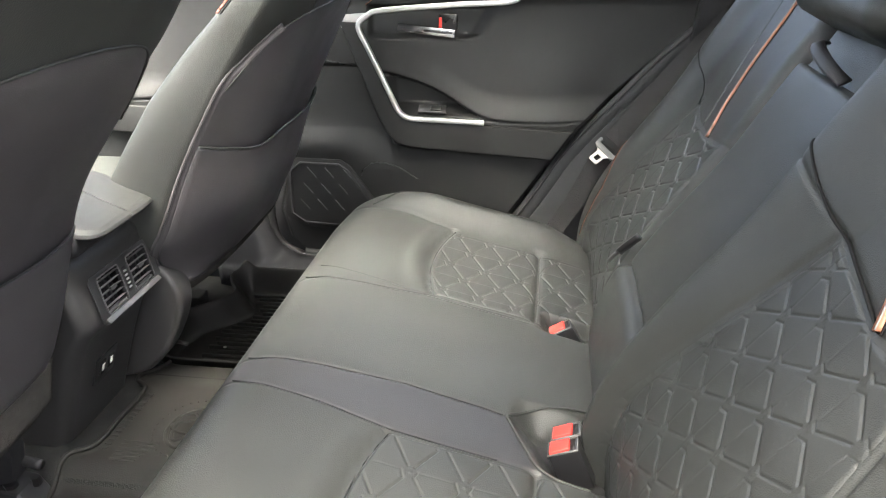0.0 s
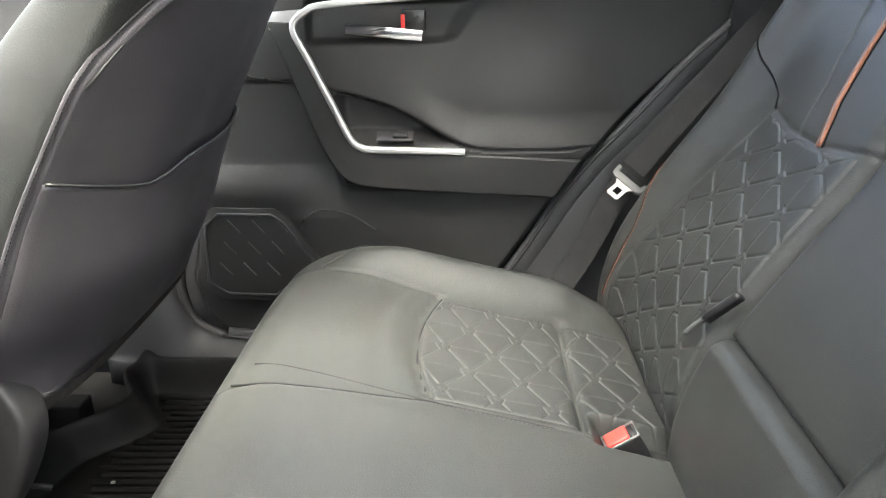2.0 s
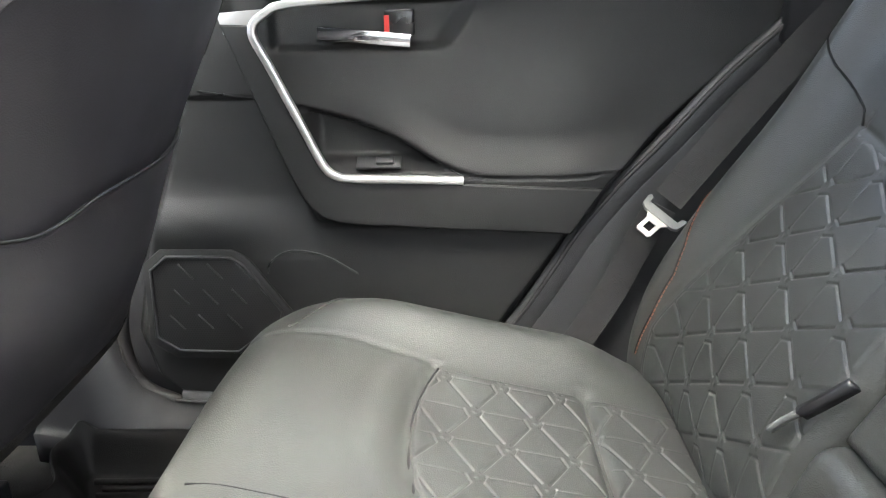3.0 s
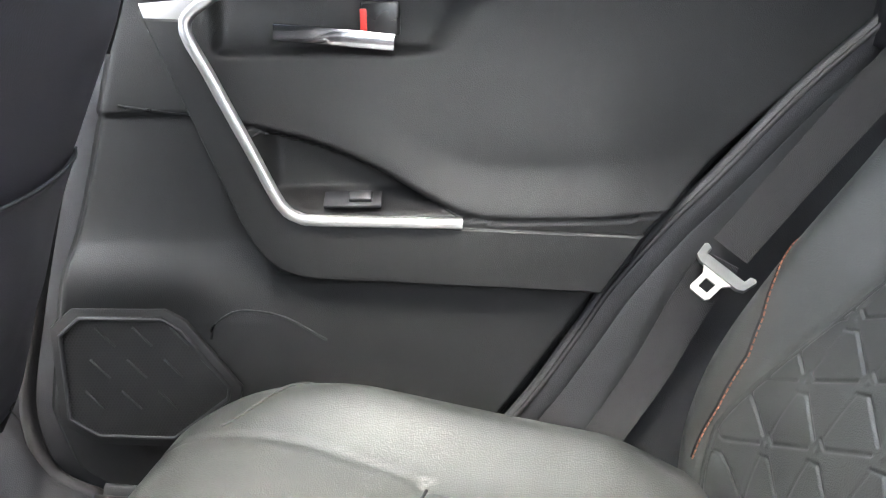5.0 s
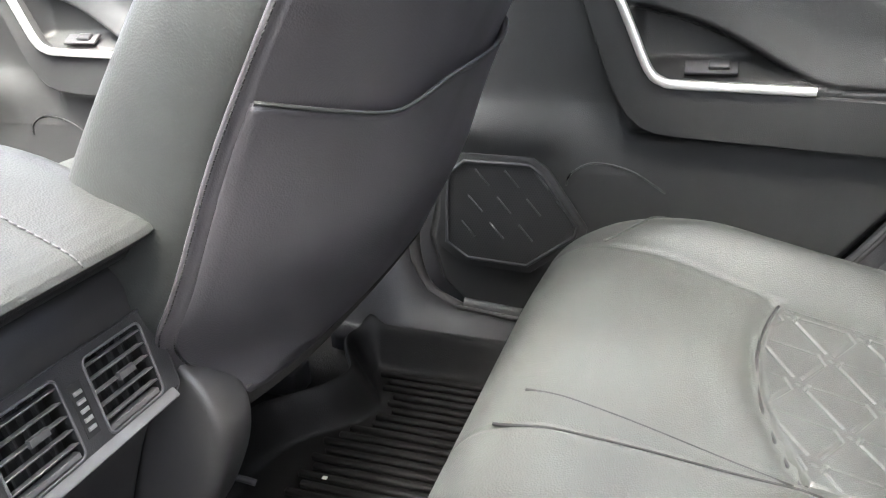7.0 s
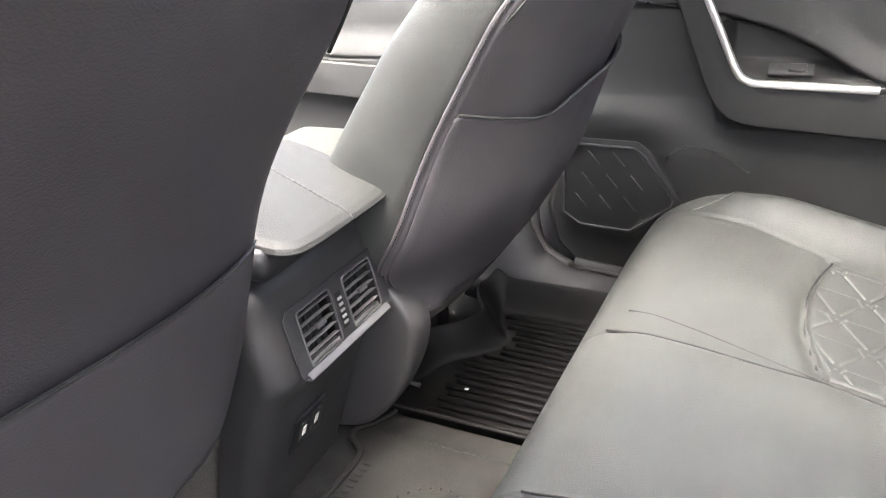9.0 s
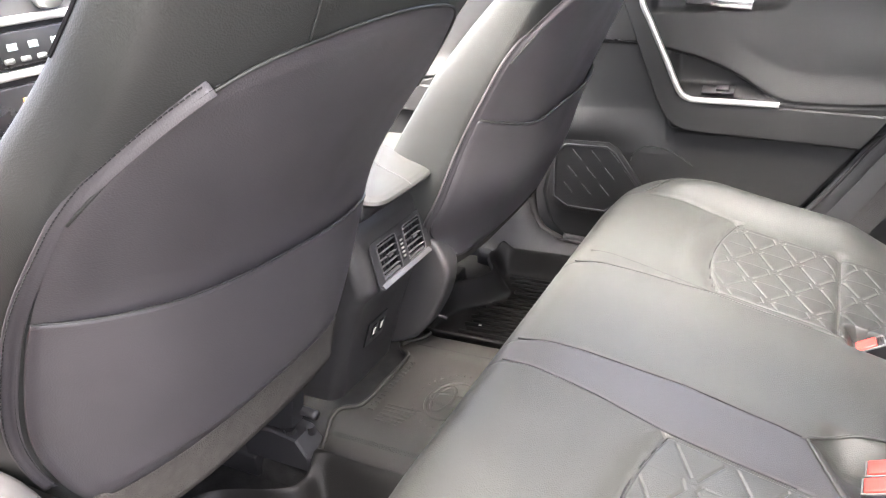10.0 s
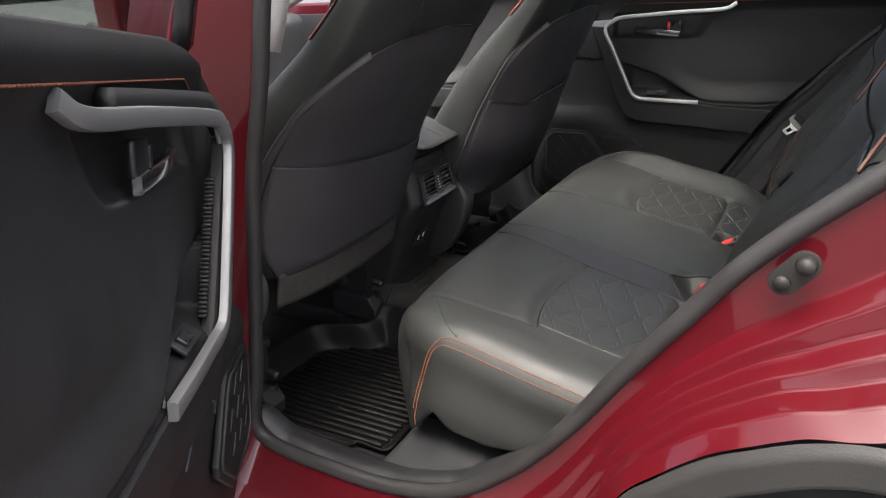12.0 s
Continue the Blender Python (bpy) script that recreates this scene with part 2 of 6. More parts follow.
def quilt_relief(y, h, cell=(0.054, 0.0315)):
    """Depth of the stitched pattern at (y, h): skew cells, each with a ticked wall, a ticked foot and a faint fold, and studs at the corners."""
    up, side = np.array(cell), np.array((-cell[0], cell[1]))
    inv = np.linalg.inv(np.array([[side[0], up[0]], [side[1], up[1]]]))
    i = inv[0, 0] * y + inv[0, 1] * h
    j = inv[1, 0] * y + inv[1, 1] * h
    fi, fj = i - np.floor(i), j - np.floor(j)
    px, py = fi * side[0] + fj * up[0], fi * side[1] + fj * up[1]
    d = np.zeros_like(y)

    def line(p, q, depth, width):
        nonlocal d
        for oi in (-1, 0, 1):
            for oj in (-1, 0, 1):
                ax, ay = (p[0] + oi) * side + (p[1] + oj) * up
                bx, by = (q[0] + oi) * side + (q[1] + oj) * up
                t = np.clip(((px - ax) * (bx - ax) + (py - ay) * (by - ay)) / ((bx - ax) ** 2 + (by - ay) ** 2), 0, 1)
                r = np.hypot(px - ax - t * (bx - ax), py - ay - t * (by - ay))
                d = np.maximum(d, depth * np.exp(-(r / width) ** 2))
    line((0.13, 0.02), (0.84, 0.02), 0.0022, 0.0013)
    line((0.13, 0.02), (0.11, 0.16), 0.0020, 0.0012)
    line((0.98, 0.15), (0.98, 0.80), 0.0022, 0.0013)
    line((0.98, 0.80), (0.80, 0.84), 0.0020, 0.0012)
    line((0.78, 0.80), (0.18, 0.20), 0.0005, 0.0014)
    stud = np.zeros_like(y)
    for oi in (0, 1):
        for oj in (0, 1):
            c = oi * side + oj * up
            stud = np.maximum(stud, 0.0008 * np.exp(-(np.hypot(px - c[0], py - c[1]) / 0.0022) ** 2))
    puff = 0.0011 * np.sin(np.pi * fi) ** 0.6 * np.sin(np.pi * fj) ** 0.6
    return puff - d + stud


# ---- ground and car shell ----
def flat(name, lo, hi, mat, label, bevel=0.0):
    return tagged(block(name, lo, hi, mat, None, label, bevel), category=name.split("_")[0], kind="structure")


flat("ground", (-60, -60, -0.60), (60, 60, -0.44), ASPHALT, "grey asphalt parking ground round the car")
flat("floor", (-1.75, -0.70, -0.06), (1.45, 0.72, -0.014), CARPET, "black carpeted cabin floor of the car")

# transmission tunnel under the centre mat
prism("trim_tunnel", [(-0.20, -0.015), (-0.17, 0.055), (-0.14, 0.070), (0.15, 0.070), (0.18, 0.055), (0.21, -0.015)], 1.45, CARPET, None,
      "low carpeted tunnel along the cabin floor", 0.0,
      Matrix(((0, 0, 1, -1.75), (1, 0, 0, 0), (0, 1, 0, 0), (0, 0, 0, 1))))["kind"] = "structure"

# roof and pillars close the cabin above
def roof_xyz(u, v):
    return u, v, 1.21 - 0.09 * (v / 0.6) ** 2 - 0.06 * ((u + 0.1) / 1.3) ** 2


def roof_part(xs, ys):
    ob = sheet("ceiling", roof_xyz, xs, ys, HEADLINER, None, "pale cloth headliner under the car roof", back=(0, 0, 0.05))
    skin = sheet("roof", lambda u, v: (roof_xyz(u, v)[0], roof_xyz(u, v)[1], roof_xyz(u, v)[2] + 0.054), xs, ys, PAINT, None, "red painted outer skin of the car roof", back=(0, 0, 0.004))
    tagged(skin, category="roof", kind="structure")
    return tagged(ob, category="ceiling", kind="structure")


# headliner round an added roof opening that lets light in; outer edges set to steer light
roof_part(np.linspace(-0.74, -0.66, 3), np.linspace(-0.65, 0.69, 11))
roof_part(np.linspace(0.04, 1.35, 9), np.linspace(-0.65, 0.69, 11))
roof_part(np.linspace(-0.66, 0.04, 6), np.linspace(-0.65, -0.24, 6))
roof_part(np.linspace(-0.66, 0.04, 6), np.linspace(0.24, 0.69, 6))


def post(name, a, b, w, d, mat, label, group="pillars"):
    ob = sweep(name, spline([a, [(p + q) / 2 for p, q in zip(a, b)], b], 8), [(-w / 2, -d / 2), (w / 2, -d / 2), (w / 2, d / 2), (-w / 2, d / 2)], mat, None, label, up=(0, 1, 0))
    return tagged(ob, category="pillar", group=group, kind="structure")


post("pillar_a", (-1.80, 0.73, 0.72), (-0.74, 0.62, 1.13), 0.09, 0.06, TRIM_LIGHT, "pale trimmed windscreen pillar")
post("pillar_a", (-1.80, -0.75, 0.72), (-0.74, -0.62, 1.13), 0.09, 0.06, TRIM_LIGHT, "pale trimmed windscreen pillar")
post("pillar_b", (-0.58, 0.76, 0.66), (-0.50, 0.62, 1.12), 0.12, 0.06, TRIM_LIGHT, "pale trimmed middle pillar beside the front seat")
post("pillar_c", (0.42, 0.76, 0.60), (0.50, 0.62, 1.12), 0.22, 0.08, PLASTIC_LOW, "black trimmed rear pillar beside the seat back")

# far body side under the windows and behind the rear door
far_side = sheet("wall_right", lambda u, v: (u, 0.785 + 0 * u, v), np.linspace(-1.85, 1.45, 8), np.linspace(-0.06, 0.70, 6), PLASTIC_LOW, None,
                 "black inner body side behind the doors", back=(0, 0.05, 0))
tagged(far_side, category="wall", kind="structure")
far_skin = tagged(block("wall_right_skin", (-1.85, 0.840, -0.26), (1.45, 0.870, 0.74), PAINT, None, "glossy red outer body side of the car", 0.012), category="wall", kind="structure")
rear_wall = tagged(block("wall_rear", (1.35, -0.72, -0.06), (1.42, 0.76, 0.66), PLASTIC_LOW, None, "dark trimmed tailgate behind the cargo space", 0.01), category="wall", kind="structure")
parcel = tagged(block("trim_cargo", (0.70, -0.68, 0.0), (1.35, 0.74, 0.10), CARPET_GREY, None, "grey carpeted cargo floor behind the seats", 0.01), category="trim", kind="structure")


def pane(name, pts, label):
    bm = bmesh.new()
    f = bm.faces.new([bm.verts.new(p) for p in pts])
    n = Vector(pts[1]) - Vector(pts[0])
    n = n.cross(Vector(pts[2]) - Vector(pts[0])).normalized() * 0.004
    r = bmesh.ops.extrude_face_region(bm, geom=[f])
    bmesh.ops.translate(bm, vec=n, verts=[v for v in r["geom"] if isinstance(v, bmesh.types.BMVert)])
    ob = part(name, bm, GLASS, None, label, smooth=False)
    ob.visible_shadow = False
    return tagged(ob, category="window", kind="structure")


pane("window_1", [(-0.46, 0.765, 0.758), (0.34, 0.765, 0.758), (0.40, 0.63, 1.10), (-0.44, 0.63, 1.10)], "clear glass in the closed rear door")
pane("window_2", [(-1.60, 0.765, 0.78), (-0.64, 0.765, 0.78), (-0.56, 0.63, 1.10), (-1.10, 0.63, 1.10)], "clear glass in the closed front door")
pane("window_3", [(-2.05, -0.68, 0.70), (-2.05, 0.68, 0.70), (-0.75, 0.58, 1.16), (-0.75, -0.58, 1.16)], "clear glass windscreen before the dashboard")
# unseen glass opening, added so that sky light reaches the seats
pane("added_roof_opening", [(-0.66, -0.24, 1.225), (0.04, -0.24, 1.225), (0.04, 0.24, 1.225), (-0.66, 0.24, 1.225)], "unseen glass opening added in the roof for light")
pane("window_4", [(1.40, -0.62, 0.70), (1.40, 0.62, 0.70), (1.30, 0.55, 1.10), (1.30, -0.55, 1.10)], "clear glass in the tailgate")


# ---- rear bench ----
CP = spline([(-0.375, 0.015), (-0.405, 0.08), (-0.420, 0.15), (-0.421, 0.21), (-0.411, 0.262), (-0.386, 0.293), (-0.348, 0.302),
             (-0.30, 0.294), (-0.20, 0.268), (-0.10, 0.243), (0.0, 0.220), (0.06, 0.205), (0.13, 0.185), (0.19, 0.165)], 120)
CS = np.linspace(0, 1, len(CP))
TOP0 = int(np.argmax(CP[:, 1]))


def cushion_pocket(x, y):
    """The hollow round the paired buckles, deepest beside them."""
    front = -0.014 - 0.53 * np.clip(-0.095 - y, 0, 1) * -1.0
    side = smoothstep(-0.196, -0.172, y) * (1 - smoothstep(-0.085, -0.045, y))
    far = smoothstep(0.160, 0.178, y) * (1 - smoothstep(0.222, 0.236, y)) * smoothstep(0.020, 0.045, x)
    return -0.036 * smoothstep(0.0, 0.045, x - front) * side - 0.030 * far


def cushion_xyz(S, V, pocket=True):
    x, z = np.interp(S, CS, CP[:, 0]), np.interp(S, CS, CP[:, 1])
    a = np.abs(V)
    y0, r = 0.565 - 0.055 * (1 - smoothstep(-0.44, -0.27, x)), 0.050
    ang = np.clip((a - y0) / r, 0, math.pi / 2)
    y = np.sign(V) * (np.minimum(a, y0) + r * np.sin(ang) + 0.012 * smoothstep(0.66, 0.74, a) - 0.012 * smoothstep(0.76, 0.88, a))
    drop = r * (1 - np.cos(ang)) + np.maximum(a - y0 - r * math.pi / 2, 0)
    front = 1 - smoothstep(-0.43, -0.35, x)
    rise = np.where(V > 0, 0.035, 0.012) * np.exp(-((a - 0.552) / 0.048) ** 2) * smoothstep(-0.40, -0.20, x) * (1 - smoothstep(0.0, 0.14, x)) - 0.016 * (1 - smoothstep(-0.42, -0.22, x)) * smoothstep(0.36, 0.58, a)
    seat = -0.008 * np.exp(-((a - 0.33) / 0.11) ** 2) * smoothstep(-0.30, -0.15, x)
    mid = 0.006 * np.exp(-((V - 0.04) / 0.10) ** 2) * smoothstep(-0.40, -0.25, x)
    x = x + front * np.minimum(drop, 0.06) * 0.9
    zz = z + rise + seat + mid - drop
    low = np.where(a > 0.6, np.interp(x, [-0.40, -0.33, -0.295, -0.26, -0.19, -0.125, -0.056, 0.05], [0.012, 0.10, 0.135, 0.108, 0.097, 0.103, 0.143, 0.15]), 0.012)
    under = np.maximum(low - zz, 0)
    zz = np.maximum(zz, low) + 0.02 * smoothstep(0.0, 0.04, under) * (a > 0.6)
    y = y - np.sign(V) * np.where(a > 0.6, under * 1.2, 0)
    yseam = 0.492 - 0.0185 * smoothstep(-0.30, -0.16, x)
    zz = zz - 0.0022 * np.exp(-((a - yseam) / 0.0035) ** 2) * smoothstep(-0.44, -0.40, x) * (1 - smoothstep(-0.185, -0.165, x)) * (drop < 0.01)
    # welt in front of each quilted area
    q = np.clip((a - 0.332) / 0.146, -1, 1)
    arc = -0.163 - 0.027 * (1 - q * q)
    zz = zz - 0.008 * np.exp(-((x - arc) / 0.005) ** 2) * (np.abs(q) < 1) + 0.006 * np.exp(-((x - arc + 0.028) / 0.016) ** 2) * (1 - q * q) ** 0.5
    fold = np.where(V > 0, 0.015, 0.030)
    zz = zz - 0.014 * np.exp(-np.abs(x - fold) / 0.0055) * smoothstep(0.180, 0.195, a) * (1 - smoothstep(0.465, 0.485, a))
    if pocket:
        zz = zz + cushion_pocket(x, y)
    return x, y, zz


def z_cushion(x, y):
    """Height of the cushion's top at x, y."""
    s = np.interp(x, CP[TOP0:, 0], CS[TOP0:])
    return cushion_xyz(s, y)[2]


bench = thing("rear_seat_cushion", (-0.15, 0, 0.0), "dark grey leather rear bench cushion with quilted seating areas", "seat")


def near_seam(x):
    return np.interp(x, [-0.42, -0.37, -0.25, -0.16, 0.0, 0.1], [-0.168, -0.168, -0.172, -0.184, -0.187, -0.190])


def strip_seam(x):
    return np.interp(x, [-0.42, -0.37, -0.29, -0.16, -0.05, 0.0, 0.1], [-0.114, -0.113, -0.098, -0.084, -0.090, -0.097, -0.097])


def far_seam(x):
    return np.interp(x, [-0.42, -0.37, -0.30, -0.22, -0.165, -0.08, 0.02, 0.1], [0.138, 0.140, 0.152, 0.168, 0.181, 0.180, 0.176, 0.176])


def bench_section(name, v0, v1, n, mat=LEATHER):
    """A piece of the cover between two lines across the bench, drawn in at its seams."""
    def fn(S, W):
        xs = np.interp(S, CS, CP[:, 0])
        a, b = v0(xs) if callable(v0) else v0, v1(xs) if callable(v1) else v1
        V = a + W * (b - a)
        x, y, z = cushion_xyz(S, V)
        e = np.minimum(V - a, b - V)
        dip = np.where(np.abs(V) > 0.6, 0, 0.0009 * (1 - smoothstep(0, 0.0050, e)))
        fr = 1 - smoothstep(-0.42, -0.38, x)
        return x + dip * fr, y, z - dip * (1 - fr)
    w = np.linspace(0, 1, n)
    fine = np.array([0.001, 0.002, 0.0032, 0.0048, 0.007, 0.010, 0.014]) / (0.07 if n < 50 else 0.30 if n < 120 else 0.67)
    ws = np.unique(np.round(np.concatenate([w, fine, 1 - fine]), 6))
    return sheet(name, fn, CS, ws, mat, bench)


bench_section("outer_cushion", -0.86, near_seam, 170)
bench_section("cushion_strip", near_seam, strip_seam, 24, STRIP_LEATHER)
bench_section("centre_cushion", strip_seam, far_seam, 90)
bench_section("outer_cushion", far_seam, 0.86, 170)
for seam in (near_seam, strip_seam, far_seam):
    xs = np.linspace(-0.375, -0.02, 70)
    sweep("seam_thread", np.stack([xs, seam(xs), z_cushion(xs, seam(xs)) - 0.0009], -1), ring(0.0012, 6), SEAM, bench)


def bench_quilt(name, ya, yb, xr0, xr1, front_arc):
    yc, hw = (ya + yb) / 2, (yb - ya) / 2

    def fn(u, v):
        y = ya + v * (yb - ya)
        x0 = xr0 - (0.027 * (1 - ((y - yc) / hw) ** 2) if front_arc else 0)
        x = x0 + u * (xr1 - x0)
        e = np.minimum(x - x0 if front_arc else xr1 - x, np.minimum(y - ya, yb - y))
        z = z_cushion(x, y) + 0.0055 * smoothstep(-0.001, 0.010, e) - 0.004
        return x, y, z + quilt_relief(y - (0.390 if yc > 0 else -0.364), x + (0.119 if yc > 0 else 0.121), (0.058, 0.0335)) * smoothstep(0.006, 0.016, e)
    insert = sheet(name, fn, np.linspace(0, 1, 190 if front_arc else 90), np.linspace(0, 1, 250), QUILT, bench, "quilted leather insert with a diamond pattern")
    if front_arc:
        ys = np.linspace(ya + 0.002, yb - 0.002, 60)
        arc = xr0 - 0.027 * (1 - ((ys - yc) / hw) ** 2) + 0.003
        sweep("insert_seam", np.stack([arc, ys, z_cushion(arc, ys) - 0.0004], -1), ring(0.0016, 6), SEAM, insert)


bench_quilt("quilted_insert", -0.469, -0.186, -0.163, 0.0298, True)
bench_quilt("quilted_insert", 0.184, 0.469, -0.163, 0.0148, True)
bench_quilt("quilted_insert", -0.468, -0.188, 0.0302, 0.135, False)
bench_quilt("quilted_insert", 0.186, 0.468, 0.0152, 0.135, False)
# piped lips of the buckle hollow, and the seams beside the middle place
for pts in ([(-0.014, -0.097), (0.000, -0.125), (0.016, -0.155), (0.032, -0.180), (0.06, -0.190), (0.10, -0.192)], [(-0.014, -0.097), (0.010, -0.066), (0.045, -0.050), (0.085, -0.040), (0.12, -0.036)]):
    q = spline(pts, 40)
    sweep("hollow_piping", np.stack([q[:, 0], q[:, 1], z_cushion(q[:, 0], q[:, 1]) + 0.0015], -1), ring(0.0022, 6), LEATHER, bench)
xs = np.linspace(-0.362, -0.170, 40)
fold_y = 0.188 - 0.035 * (xs + 0.362)
sweep("seam_fold", np.stack([xs, fold_y, z_cushion(xs, fold_y) - 0.0010], -1), ring(0.0014, 6), SEAM, bench)

# twin orange stitching along the ends of the cushion, turning down at the front
for k, off in enumerate((0.600, 0.613)):
    xs = np.concatenate([np.linspace(0.12, -0.245, 60), np.linspace(-0.250, -0.372 + 0.010 * k, 70)])
    down = off + 0.21 * smoothstep(-0.262 - 0.004 * k, -0.392 + 0.010 * k, xs) ** 1.3
    ss = np.interp(xs, CP[TOP0:, 0], CS[TOP0:])
    ss = np.where(xs < CP[TOP0, 0], np.interp(xs, CP[60:TOP0 + 1, 0][np.argsort(CP[60:TOP0 + 1, 0])], CS[60:TOP0 + 1][np.argsort(CP[60:TOP0 + 1, 0])]) if TOP0 > 62 else CS[TOP0], ss)
    for side in (-1, 1):
        pts = np.stack(cushion_xyz(ss, side * down), -1)
        stitches("stitching", pts + np.array((-0.0004, side * 0.0008, 0.0006)), ORANGE, bench, 0.0042, 0.0022, 0.0010)
# corner piping from the front seam to the stitching
for side in (-1, 1):
    xs = np.linspace(-0.345, -0.255, 24)
    ys = side * (0.496 + 0.098 * smoothstep(-0.36, -0.25, xs) ** 0.8)
    ss = np.interp(xs, CP[TOP0:, 0], CS[TOP0:])
    sweep("corner_piping", np.stack(cushion_xyz(ss, ys), -1) + np.array((0, 0, 0.0008)), ring(0.0016, 6), LEATHER, bench)

# base rail under the cushion
block("base_panel", (-0.34, -0.50, -0.012), (0.20, 0.56, 0.10), PLASTIC_LOW, bench, "", 0.01)

# ---- rear backrests ----
BP = spline([(0.125, 0.13), (0.122, 0.19), (0.128, 0.25), (0.152, 0.32), (0.208, 0.415), (0.285, 0.525), (0.348, 0.635), (0.402, 0.725), (0.432, 0.79), (0.457, 0.81), (0.53, 0.80)], 140)
BD = np.concatenate([[0], np.cumsum(np.linalg.norm(np.diff(BP, axis=0), axis=1))])
BT = np.gradient(BP, axis=0)
BT /= np.linalg.norm(BT, axis=1)[:, None]
BN = np.stack([-BT[:, 1], BT[:, 0]], -1)      # towards the seat


def back_xyz(H, Y, out=0.0):
    x, z = np.interp(H, BD, BP[:, 0]), np.interp(H, BD, BP[:, 1])
    nx, nz = np.interp(H, BD, BN[:, 0]), np.interp(H, BD, BN[:, 1])
    return x + nx * out, Y + 0 * H, z + nz * out


def h_of(z):
    return float(np.interp(z, BP[:100, 1], BD[:100]))


def bolster(y, lo, hi, outer, h=None):
    """Relief of a backrest across its width; outer is +1 or -1, the side by the door."""
    e = np.minimum(y - lo, hi - y)
    rollback = -0.035 * (1 - np.sqrt(np.clip(1 - (1 - np.clip(e / 0.035, 0, 1)) ** 2, 0, 1)))
    side = (hi - y) if outer > 0 else (y - lo)
    out = rollback + 0.028 * np.exp(-((side - 0.055) / 0.045) ** 2)
    if outer < 0 and h is not None:
        # raised bolster beside the middle place
        a, edge = -y, inner_edge(h)
        t = np.clip((edge + 0.012 - a) / (edge + 0.012 - 0.120), 0, 1)
        out = out + 0.040 * np.sin(t * math.pi / 2) ** 1.2
    return out


def inner_edge(h):
    """Inner edge of the near quilted panel, from the car's middle."""
    return np.interp(np.interp(h, BD[:110], BP[:110, 1]), [0.19, 0.3, 0.4, 0.5, 0.6, 0.75], [0.130, 0.136, 0.171, 0.208, 0.246, 0.27])


def quilt_edge(h):
    """Outer edge of a quilted panel at height h along the backrest, from the car's middle."""
    return np.interp(h, [0.0, 0.134, 0.454, 0.60], [0.556, 0.556, 0.461, 0.417])


def quilt_top(a, outer=1):
    if outer < 0:
        return np.interp(a, [0.10, 0.216, 0.283, 0.374, 0.461, 0.56], [0.53, 0.500, 0.484, 0.464, 0.470, 0.49])
    return np.interp(a, [0.10, 0.237, 0.306, 0.393, 0.461, 0.56], [0.470, 0.443, 0.435, 0.439, 0.454, 0.48])


